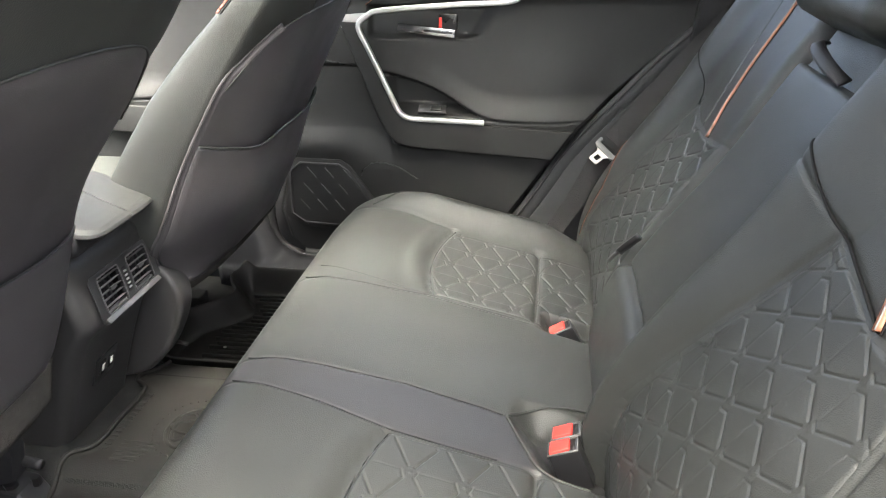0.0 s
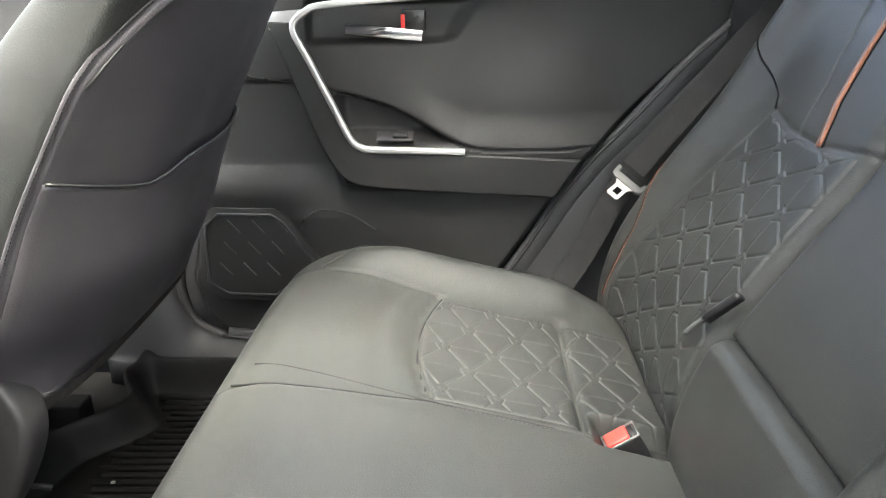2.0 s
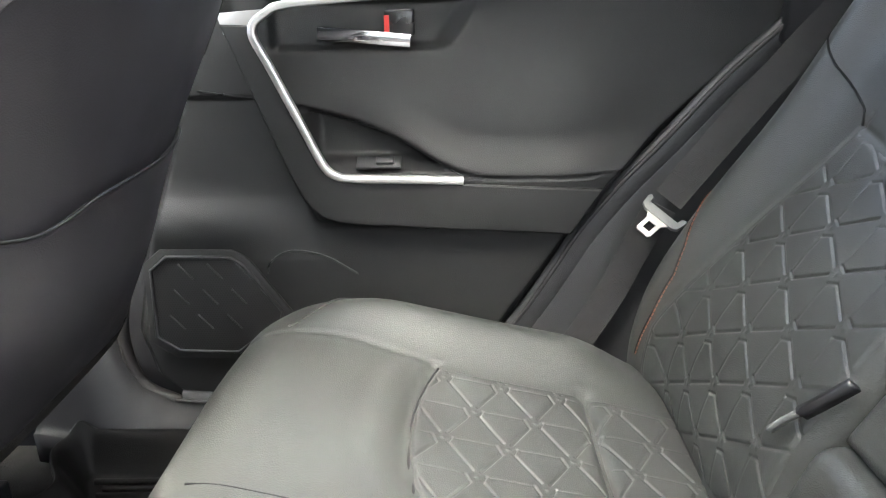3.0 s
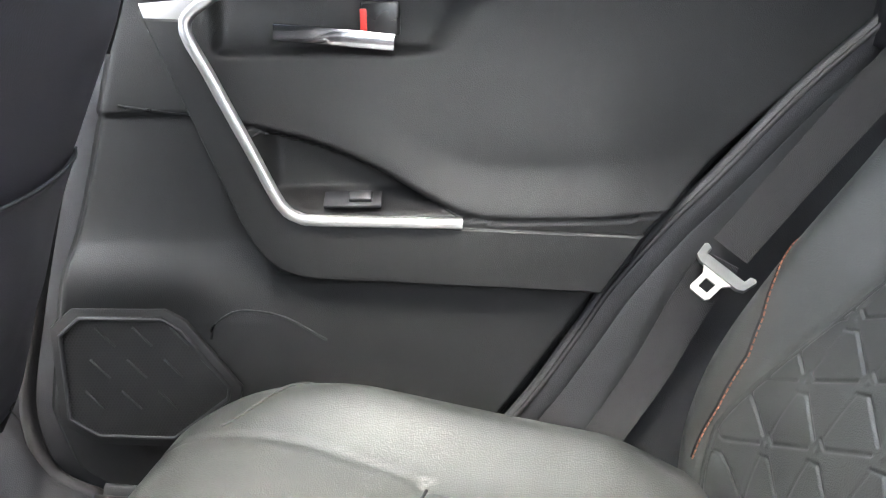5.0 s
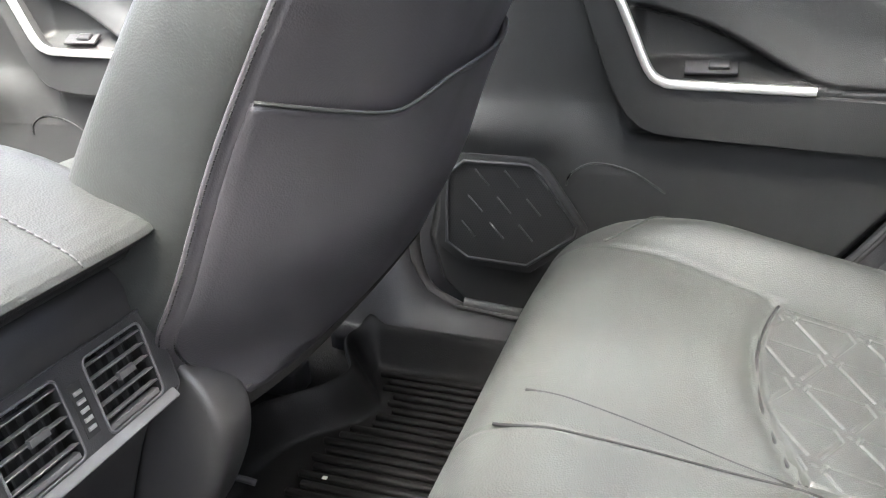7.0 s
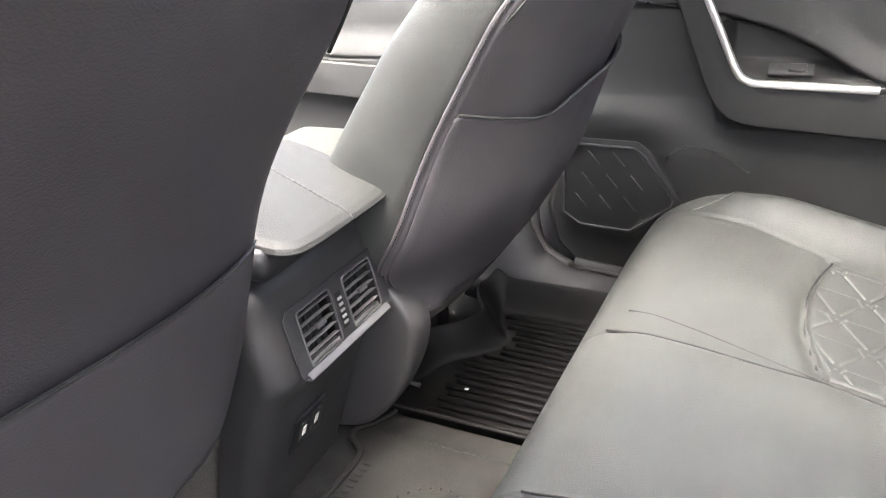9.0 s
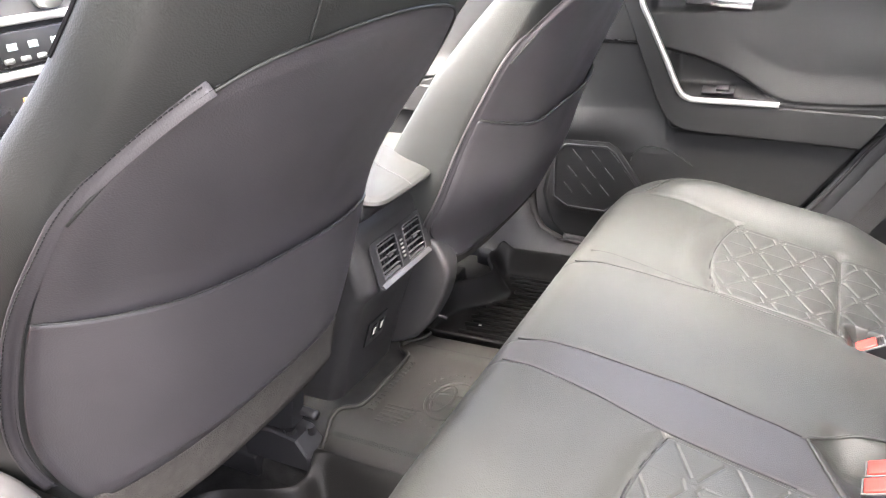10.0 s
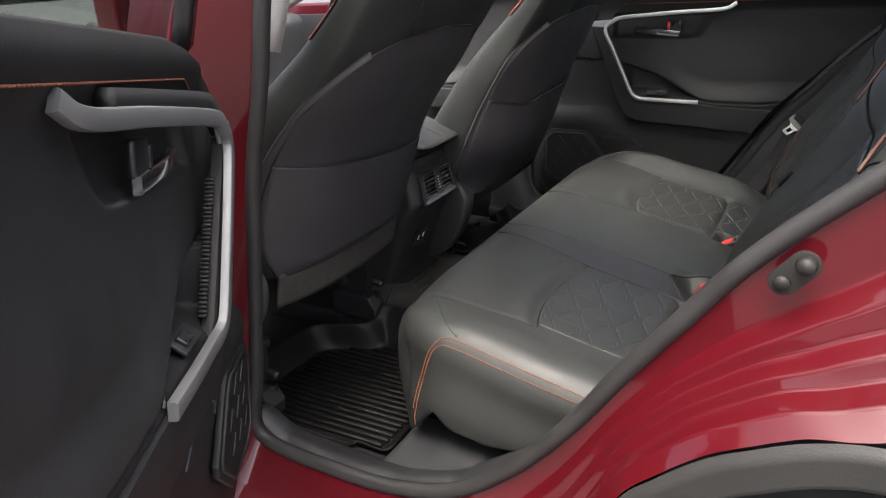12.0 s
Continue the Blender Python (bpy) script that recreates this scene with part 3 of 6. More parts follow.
def backrest(name, lo, hi, outer, label):
    root = thing(name, (0.30, (lo + hi) / 2, 0.15), label, "seat back")
    inner = (lambda h: lo + 0.018 + 0 * h) if outer > 0 else (lambda h: -inner_edge(h))

    def on(hs, a, out=0.0):
        """Points on the cover at heights hs and distances a from the car's middle."""
        ys = outer * np.array(a, float)
        return np.stack(back_xyz(hs, ys, out + bolster(ys, lo, hi, outer, hs)), -1)

    def fn(H, Y):
        b = bolster(Y, lo, hi, outer, H)
        seam = 0.003 * np.exp(-((np.abs(Y) - quilt_edge(H) - 0.002) / 0.003) ** 2) * (H < 0.47)
        line = 0.0025 * np.exp(-((np.abs(Y) - 0.365 - 0.30 * (H - 0.45)) / 0.0025) ** 2) * (H > 0.44) * (H < 0.68)
        top = 0.003 * np.exp(-((H - quilt_top(np.abs(Y), outer) - 0.002) / 0.003) ** 2) * (np.abs(Y) < 0.462)
        if outer < 0:
            seam = seam + 0.003 * np.exp(-((np.abs(Y) - inner_edge(H) + 0.002) / 0.003) ** 2) * (H < 0.50)
        return back_xyz(H, Y, b - seam - line - top)
    sheet("cover", fn, np.interp(np.linspace(0, 1, 260), np.linspace(0, 1, len(BD)), BD), np.linspace(lo, hi, 200), LEATHER, root, back=(0.10, 0, -0.02))

    def fq(u, v):
        h0 = h_of(0.185)
        h = h0 + u * (0.44 - h0)
        for _ in range(4):
            y = inner(h) + v * (outer * quilt_edge(h) - inner(h))
            h = h0 + u * (quilt_top(np.abs(y), outer) - h0)
        e = np.minimum(np.minimum(quilt_top(np.abs(y), outer) - h, h - h0), np.minimum(np.abs(y - inner(h)), np.abs(outer * quilt_edge(h) - y)))
        out = bolster(y, lo, hi, outer, h) + 0.0045 * smoothstep(-0.001, 0.010, e) - 0.003
        return back_xyz(h, y, out + quilt_relief(y - (0.434 if outer > 0 else -0.259), h - (0.253 if outer > 0 else 0.346), (0.0575, 0.033) if outer > 0 else (0.0505, 0.030)) * (0.85 if outer > 0 else 0.62) * smoothstep(0, 0.008, e))
    sheet("quilted_insert", fq, np.linspace(0, 1, 290), np.linspace(0, 1, 260), QUILT, root, "quilted leather insert with a diamond pattern")
    # orange trim strip up the shoulder, between two stitched edges
    hs = np.linspace(0.436, BD[-18], 60)
    if outer < 0:
        hs = np.linspace(0.466, BD[-18], 60)
    a = np.interp(hs, [0.436, 0.49, 0.54, 0.585, 0.70], [0.299, 0.327, 0.338, 0.346, 0.362]) if outer > 0 else np.interp(hs, [0.466, 0.50, 0.60, 0.70], [0.372, 0.350, 0.338, 0.335])
    sweep("trim_strip", on(hs, a, 0.0018), [(-0.0045, -0.002), (0.0045, -0.002), (0.0034, 0.0018), (-0.0034, 0.0018)], PIPE, root, "copper-orange trim strip", up=(-1, 0, 1))
    sweep("strip_thread", on(hs, a, 0.0036), ring(0.0009, 5), GREY_THREAD, root, "pale thread along the trim strip", up=(-1, 0, 1))
    for o in (-0.0058, 0.0058):
        sweep("strip_seam", on(hs, a + o, 0.0002), ring(0.0012, 5), SEAM, root, up=(-1, 0, 1))
    # stitched line curving round the outer bolster
    hs = np.linspace(0.09, 0.330, 120)
    a = np.interp(hs, [0.09, 0.15, 0.204, 0.24, 0.277, 0.30, 0.330], [0.566, 0.557, 0.556, 0.566, 0.584, 0.602, 0.628])
    stitches("stitching", on(hs, a, 0.0008), ORANGE, root, up=(-1, 0, 0.6))
    sweep("bolster_seam", on(hs, a + 0.003, 0.0002), ring(0.0012, 5), SEAM, root, up=(-1, 0, 1))
    # seam from the quilting to the shoulder
    hs = np.linspace(0.456, 0.56, 40)
    a = np.interp(hs, [0.456, 0.473, 0.507, 0.56], [0.462, 0.478, 0.555, 0.630])
    sweep("shoulder_seam", on(hs, a, 0.0004), ring(0.0015, 5), SEAM, root)
    if outer < 0:
        a = np.linspace(0.118, 0.372, 60)
        sweep("shoulder_seam", on(np.interp(a, [0.118, 0.131, 0.165, 0.216, 0.283, 0.372], [0.548, 0.542, 0.526, 0.502, 0.486, 0.466]), a, 0.0006), ring(0.0018, 5), SEAM, root)
    return root


far_back = backrest("rear_bench_back", 0.196, 0.640, 1, "dark leather rear backrest with quilted lower panel and orange strip")
near_back = backrest("rear_bench_back", -0.640, -0.100, -1, "dark leather rear backrest with quilting and a raised inner bolster")

# centre backrest: lower pad and folded armrest
mid = thing("folding_centre_rest", (0.25, 0.03, 0.2), "dark leather fold-up armrest stowed in the rear backrest", "armrest")


def centre_fn(H, Y):
    e = np.minimum(Y + 0.096, 0.192 - Y)
    t = np.clip((h_of(0.340) - H) / 0.022, 0, 1)
    pad = 0.026 * np.sqrt(1 - (1 - t) ** 2)
    return back_xyz(H, Y, pad - 0.012 - 0.034 * (1 - np.sqrt(np.clip(1 - (1 - np.clip(e / 0.022, 0, 1)) ** 2, 0, 1))))


sheet("backrest_pad", centre_fn, np.interp(np.linspace(0, 1, 240), np.linspace(0, 1, len(BD) - 12), BD[:-12]), np.linspace(-0.096, 0.192, 60), LEATHER, mid, back=(0.10, 0, -0.02))


def armrest_fn(H, Y):
    h0, h1 = h_of(0.340), h_of(0.685)
    e = np.minimum(np.minimum(Y + 0.090, 0.186 - Y), np.minimum(H - h0, h1 - H))
    return back_xyz(H, Y, -0.014 + 0.014 * np.sqrt(np.clip(1 - (1 - np.clip(e / 0.014, 0, 1)) ** 2, 0, 1)))


sheet("armrest", armrest_fn, np.linspace(h_of(0.340), h_of(0.685), 90), np.linspace(-0.090, 0.186, 60), LEATHER, mid)


# ---- front seats ----
RED_THREAD = material("red_orange_thread", (0.50, 0.10, 0.06), 0.6, grain=0.5, size=0.001, mottle=0.1)
SMOOTH_TRIM = material("smooth_trim", (0.055, 0.055, 0.057), 0.34, mottle=0.06)


def rail_foot(root, y, x, z):
    """Rear foot of a seat rail: a leaning upright with a cap, a bolted shoe and a small lever."""
    W = Matrix(((1, 0, 0, x), (0, 0, -1, y), (0, 1, 0, z), (0, 0, 0, 1)))
    prism("rail_upright", [(-0.040, 0.075), (-0.022, 0.070), (0.018, 0.085), (0.030, 0.135), (0.030, 0.178), (0.020, 0.190), (-0.020, 0.186), (-0.034, 0.165)], 0.030, PLASTIC_LOW, root, "black steel rail upright", 0.004, W @ Matrix.Translation((0, 0, -0.015)))
    block("upright_cap", (x - 0.026, y - 0.024, z + 0.160), (x + 0.034, y + 0.024, z + 0.182), PLASTIC_LOW, root, "", 0.007, 3)
    prism("rail_shoe", [(-0.085, 0.012), (0.045, 0.012), (0.050, 0.040), (0.030, 0.072), (-0.020, 0.080), (-0.085, 0.070)], 0.052, PLASTIC_LOW, root, "black steel rail shoe", 0.008, W @ Matrix.Translation((0, 0, -0.026)), 3)
    for dx, dy, r in ((0.010, -0.012, 0.011), (0.034, 0.010, 0.008), (-0.028, 0.004, 0.007)):
        bm = bmesh.new()
        bmesh.ops.create_cone(bm, cap_ends=True, segments=6, radius1=r, radius2=r * 0.9, depth=0.014, matrix=Matrix.Translation((x + dx, y + dy, z + 0.074 - 0.3 * max(dx - 0.02, 0))))
        part("rail_bolt", bm, GLOSS, root, "black bolt", smooth=False)
    sweep("rail_lever", spline([(x - 0.015, y + 0.010, z + 0.098), (x + 0.020, y + 0.012, z + 0.104), (x + 0.050, y + 0.012, z + 0.100)], 10), ring(0.008, 8), PLASTIC_LOW, root, "", up=(0, 1, 0))


def front_seat(yc, spine, outer, label, hem_depth, sag, crest):
    """Backrest lofted along its spine (x, z of the rear face); outer: +1 or -1, the side by the door."""
    root = thing("front_seat", (spine[0][0], yc, 0.0), label, "seat", "front seats")
    SP = spline(spine, 80)
    zz, xx = SP[:, 1], SP[:, 0]
    z0, z1 = zz[0], zz[-1]

    half = soft([z0, z0 + 0.04, z0 + 0.09, z0 + 0.14, z0 + 0.22, z0 + 0.34, z0 + 0.43, z0 + 0.52, z0 + 0.60, z0 + 0.66, z1],
                [0.202 if sag == 0 else 0.174, 0.224 if sag == 0 else 0.208, 0.240, 0.244, 0.241, 0.235, 0.224, 0.216, 0.206, 0.190, 0.150])
    curve = soft([z0, z0 + 0.06, z0 + 0.13, z0 + 0.22, z0 + 0.34, z0 + 0.46, z1], [0.034, 0.056, 0.070, 0.069, 0.060, 0.047, 0.044] if sag == 0 else [0.008, 0.074, 0.082, 0.074, 0.061, 0.048, 0.044])

    def broad(z, v):
        """The passenger seat keeps its width down to the hem on the side by the door."""
        return 1 + np.where(v > 0, 0 if sag == 0 else 0.45, 0) * np.maximum(v, 0) ** 0.5 * (1 - smoothstep(z0, z0 + 0.14, z))

    def rear(z, v):
        w = half(z) * broad(z, v)
        return np.interp(z, zz, xx) - curve(z) * np.abs(v) ** 2.6 * np.where(v > 0, 0.40, 1.0), yc + w * v, z

    # shell: rear arc, flanks and front, closed round
    k = 128

    def shell(u, a):
        z = z0 + u * (z1 - z0)
        c, s = np.cos(a), np.sin(a)
        v = np.sign(s) * np.abs(s) ** 0.55
        w = half(z) * broad(z, v)
        xr = np.interp(z, zz, xx)
        f = curve(z) * np.abs(v) ** 2.6 * np.where(v > 0, 0.40, 1.0)
        side = np.interp(z - z0, [0.15, 0.222, 0.30, 0.35, 0.402, 0.447, 0.511, 0.60], [0.285, 0.245, 0.222, 0.208, 0.184, 0.162, 0.130, 0.115])
        depth = 0.115 + (side - 0.115) * np.abs(v) ** 3
        front = np.clip(-np.sign(c) * np.where(c > 0, np.abs(c) ** 0.12, np.abs(c) ** 0.45) * 0.5 + 0.5, 0, 1)
        taper = np.minimum(1, (z1 - z) / 0.05 + 0.35)
        return xr - f * (1 - front) - front * depth * taper - 0.02 * (1 - taper), yc + (w + 0.012 * np.sin(np.pi * front)) * v, z
    sheet("backrest_cover", shell, np.linspace(0, 1, 60), np.linspace(0, 2 * math.pi, k + 1), LEATHER, root)
    top = shell(np.array([1.0]), np.linspace(0, 2 * math.pi, k + 1)[:-1])
    tv = [(float(a), float(b), float(c)) for a, b, c in zip(top[0] + 0 * top[1], top[1], top[2] + 0 * top[1])]
    mesh_part("backrest_top", tv, [list(range(len(tv)))], LEATHER, root)

    def z_top(v):
        return z0 + crest - 0.030 * np.abs(v) ** 2 - 0.095 * np.abs(v) ** 8

    def panel(u, v):
        z = z0 + 0.005 + u * (z_top(v) - z0 - 0.005)
        x, y, z = rear(z, v)
        e = np.minimum(np.minimum(u, 1 - u) * 0.45, (0.985 - np.abs(v)) * 0.22)
        return x + 0.0035 * smoothstep(-0.001, 0.014, e) - 0.0010, y, z
    sheet("back_panel", panel, np.linspace(0, 1, 60), np.linspace(-0.985, 0.985, 60), LEATHER_BACK, root, "smooth black seat back panel")

    def z_pocket(v):
        if sag == 0:
            return z0 + np.interp(v, [-1, -0.8, -0.52, -0.13, 0.51, 1.0], [0.245, 0.233, 0.221, 0.211, 0.198, 0.192])
        w = np.linspace(-1, 1, 60)
        q = spline([(-1.0, 0.280), (-0.8, 0.265), (-0.55, 0.251), (-0.40, 0.253), (-0.2, 0.263), (0.1, 0.265), (0.5, 0.268), (0.85, 0.277), (1.0, 0.284)], 60)
        return z0 + np.interp(v, q[:, 0], q[:, 1])

    def pocket(u, v):
        z = z0 + 0.004 + u * (z_pocket(v) - z0 - 0.004)
        x, y, z = rear(z, v)
        return x + 0.010 * smoothstep(0, 0.10, u) * (1 - np.abs(v) ** 4) + 0.0036 - 0.0036 * smoothstep(0.88, 0.985, np.abs(v)), y, z
    sheet("map_pocket", pocket, np.linspace(0, 1, 40), np.linspace(-0.985, 0.985, 60), LEATHER_BACK, root, "map pocket with a piped edge", back=(-0.004, 0, 0))
    vs = np.linspace(-0.985, 0.985, 60)
    px, py, pz = pocket(np.ones(60), vs)
    sweep("pocket_piping", np.stack([px + 0 * vs, py, pz], -1), ring(0.0010 if sag == 0 else 0.0017, 8), LEATHER, root)
    vs = np.linspace(-0.985, 0.985, 80)
    px, py, pz = panel(np.ones(80), vs)
    sweep("panel_piping", np.stack([px + 0.0022, py, pz], -1), ring(0.0015, 6), LEATHER, root)

    # hem of grey carpet below
    def hem(u, v):
        z = z0 + 0.012 - u * hem_depth
        x, y, _ = rear(np.full_like(z, z0 + 0.012), v)
        return x + 0.003 - 0.02 * u, y, z
    sheet("carpet_hem", hem, np.linspace(0, 1, 8), np.linspace(-0.96, 0.96, 40), CARPET_GREY, root, "strip of grey carpet hem", back=(-0.006, 0, 0))
    # seat base, flank cover and rails
    xb = spine[0][0]
    block("seat_cushion", (xb - 0.50, yc - 0.245, 0.19), (xb - 0.10, yc + 0.245, 0.36), LEATHER, root, "", 0.035, 4)
    yo = yc + outer * 0.245
    if outer < 0:
        side = spline([(xb - 0.30, 0.15), (xb - 0.12, 0.165), (xb - 0.050, 0.225), (xb - 0.018, 0.290), (xb - 0.022, 0.335), (xb - 0.055, 0.362), (xb - 0.12, 0.368), (xb - 0.30, 0.360)], 30)
        prism("flank_cover", [tuple(p) for p in side], 0.046, SMOOTH_TRIM, root, "smooth dark plastic side cover", 0.020, Matrix(((1, 0, 0, 0), (0, 0, -1, yo + 0.006), (0, 1, 0, 0), (0, 0, 0, 1))), 5)
    for side in (-1, 1):
        y = yc + side * 0.185
        block("rail", (xb - 0.50, y - 0.024, -0.012), (xb - 0.19, y + 0.024, 0.030), PLASTIC_LOW, root, "black steel seat rail", 0.004)
    if outer < 0:
        rail_foot(root, yc + 0.192, xb - 0.128, 0.016)
        rail_foot(root, yc - 0.225, xb - 0.115, -0.012)
    else:
        sweep("rail_catch", spline([(-0.735, 0.262, 0.070), (-0.705, 0.262, 0.072), (-0.690, 0.266, 0.066)], 8), ring(0.004, 6), PLASTIC_LOW, root, "small dark steel catch")
    # zip from a notch in the panel's rim, down along its edge
    a1 = -np.linspace(0.690, 1.22, 24)
    za = z_top(np.abs(np.sin(a1)) ** 0.55) + 0.009
    zb = np.linspace(float(za[-1]) - 0.02, z0 + 0.035, 34)
    px, py, pz = shell((za - z0) / (z1 - z0), a1)
    lean = np.interp(a1, [-1.22, -0.690], [0.0, 1.0])
    upper = np.stack([px + 0.0006 + 0.0026 * lean, py - 0.0010 + 0.0006 * lean, pz], -1)
    px, py, pz = rear(zb, -np.linspace(0.972, 0.990, 34))
    lower = np.stack([px - 0.0075, py - 0.0040, pz], -1)
    if sag == 0:
        px, py, pz = shell((zb - z0) / (z1 - z0), np.concatenate([np.linspace(-1.25, -1.365, 12), np.full(22, -1.365)]))
        lower = np.stack([px + 0.0006, py - 0.0010, pz], -1)
    pts = spline(np.concatenate([upper, lower])[::3], 90)
    sweep("zip", pts, [(-0.008, -0.002), (0.008, -0.002), (0.008, 0.0002), (0.007, 0.0009), (0.002, 0.0008), (0.0, 0.0), (-0.002, 0.0008), (-0.007, 0.0009), (-0.008, 0.0002)], LEATHER_BACK, root, "black zip strip", up=(0.72, -0.69, 0))
    for o in (-0.0065, 0.0065):
        stitches("zip_stitching", pts + np.array((0.0006 + o * 0.60, -0.0006 + o * 0.62, 0)), DARK, root, 0.0030, 0.0018, 0.0006, up=(0.7, -0.7, 0))
    # seam up the cover, and orange stitching on the front bolster
    zs = np.linspace(z_top(0.5) + 0.004, z0 + 0.62, 30)
    px, py, pz = rear(zs, -0.485 - 0.9 * (zs - z0 - 0.459))
    sweep("cover_seam", np.stack([px + 0.0008, py, pz], -1), ring(0.0013, 6), LEATHER, root)
    us = np.linspace(0.70, 0.93, 60)
    px, py, pz = shell(us, np.full(60, -(math.pi / 2 + 0.30)))
    stitches("bolster_stitching", np.stack([px, py - 0.0012, pz], -1), RED_THREAD, root, 0.007, 0.003, 0.0018, up=(0, -1, 0))
    for o in (0.12, 0.20):
        px, py, pz = shell(us, np.full(60, -(math.pi / 2 + 0.30 - o)))
        sweep("flank_seam", np.stack([px, py - 0.0005, pz], -1), ring(0.0012, 5), SEAM, root, up=(0, 1, 0))
    return root


driver = front_seat(-0.366, [(-0.628, 0.305), (-0.575, 0.45), (-0.525, 0.56), (-0.432, 0.68), (-0.365, 0.76), (-0.31, 0.85), (-0.27, 0.96)], -1,
                    "black leather driver seat seen from behind with map pocket", 0.075, 0.0, 0.452)
passenger = front_seat(0.360, [(-0.602, 0.252), (-0.582, 0.285), (-0.549, 0.335), (-0.512, 0.40), (-0.474, 0.50), (-0.395, 0.66), (-0.345, 0.74), (-0.29, 0.84), (-0.25, 0.94)], 1,
                       "black leather front passenger seat seen from behind with map pocket", 0.034, 0.032, 0.480)

# ---- centre console ----
console = thing("centre_console", (-0.80, 0.015, 0.0), "black plastic centre console with rear air vents", "console")
CR = spline([(-0.750, 0.0), (-0.738, 0.06), (-0.715, 0.13), (-0.690, 0.20), (-0.664, 0.26), (-0.640, 0.290), (-0.6365, 0.305), (-0.6415, 0.338), (-0.6480, 0.376), (-0.6480, 0.392), (-0.6540, 0.405), (-0.668, 0.4150), (-0.72, 0.421), (-0.90, 0.424)], 60)


def console_body(u, v):
    """Rounded tower: v runs round from one flank over the rear face to the other."""
    xr, z = np.interp(u, np.linspace(0, 1, 60), CR[:, 0]), np.interp(u, np.linspace(0, 1, 60), CR[:, 1])
    w = np.interp(z, [0, 0.10, 0.25, 0.34, 0.40, 0.424], [0.098, 0.100, 0.106, 0.112, 0.112, 0.106])
    r = 0.024
    s = (v - 0.5) * 2
    t = np.abs(s)
    flat, arc = 0.30, 0.52
    ang = np.clip((t - flat) / (arc - flat), 0, 1) * math.pi / 2
    y = np.where(t < flat, (w - r) * t / flat, w - r + r * np.sin(ang)) * np.sign(s)
    x = xr - r * (1 - np.cos(ang)) - np.maximum(t - arc, 0) / (1 - arc) * 0.45 - 0.004 * (y / w) ** 2
    return x, 0.028 + y, z


tower = sheet("body", console_body, np.linspace(0, 1, 140), np.linspace(0, 1, 161), CONSOLE_SKIN, console)
bm = bmesh.new()
bm.from_mesh(tower.data)
# opening for the air outlets
hole = [f for f in bm.faces if abs(f.calc_center_median().y - 0.0365) < 0.076 and 0.303 < f.calc_center_median().z < 0.368 and f.calc_center_median().x > -0.67]
bmesh.ops.delete(bm, geom=hole, context='FACES')
bm.to_mesh(tower.data)
bm.free()
block("lid_neck", (-1.05, -0.072, 0.417), (-0.636, 0.140, 0.452), PLASTIC_LOW, console, "dark base under the lid", 0.014, 3)
VB = Matrix.Translation((-0.6385, 0.0365, 0.338)) @ Matrix.Rotation(radians(-10), 4, 'Y') @ Matrix(((0, 0, 1, 0), (1, 0, 0, 0), (0, 1, 0, 0), (0, 0, 0, 1)))


def slab(name, x0, x1, y0, y1, z0, z1, mat, root, label="", bevel=0.0008):
    return prism(name, [(x0, y0), (x1, y0), (x1, y1), (x0, y1)], z1 - z0, mat, root, label, bevel, VB @ Matrix.Translation((0, 0, z0)))


def rounded(x0, x1, y0, y1, r, z, k=6):
    """Closed loop of a rectangle with round corners in the plane of the vents."""
    loop = []
    for cx, cy, a in ((x1 - r, y1 - r, 0), (x0 + r, y1 - r, 1), (x0 + r, y0 + r, 2), (x1 - r, y0 + r, 3)):
        loop += [VB @ Vector((cx + r * math.cos((a + i / k) * math.pi / 2), cy + r * math.sin((a + i / k) * math.pi / 2), z)) for i in range(k + 1)]
    return [tuple(p) for p in loop]


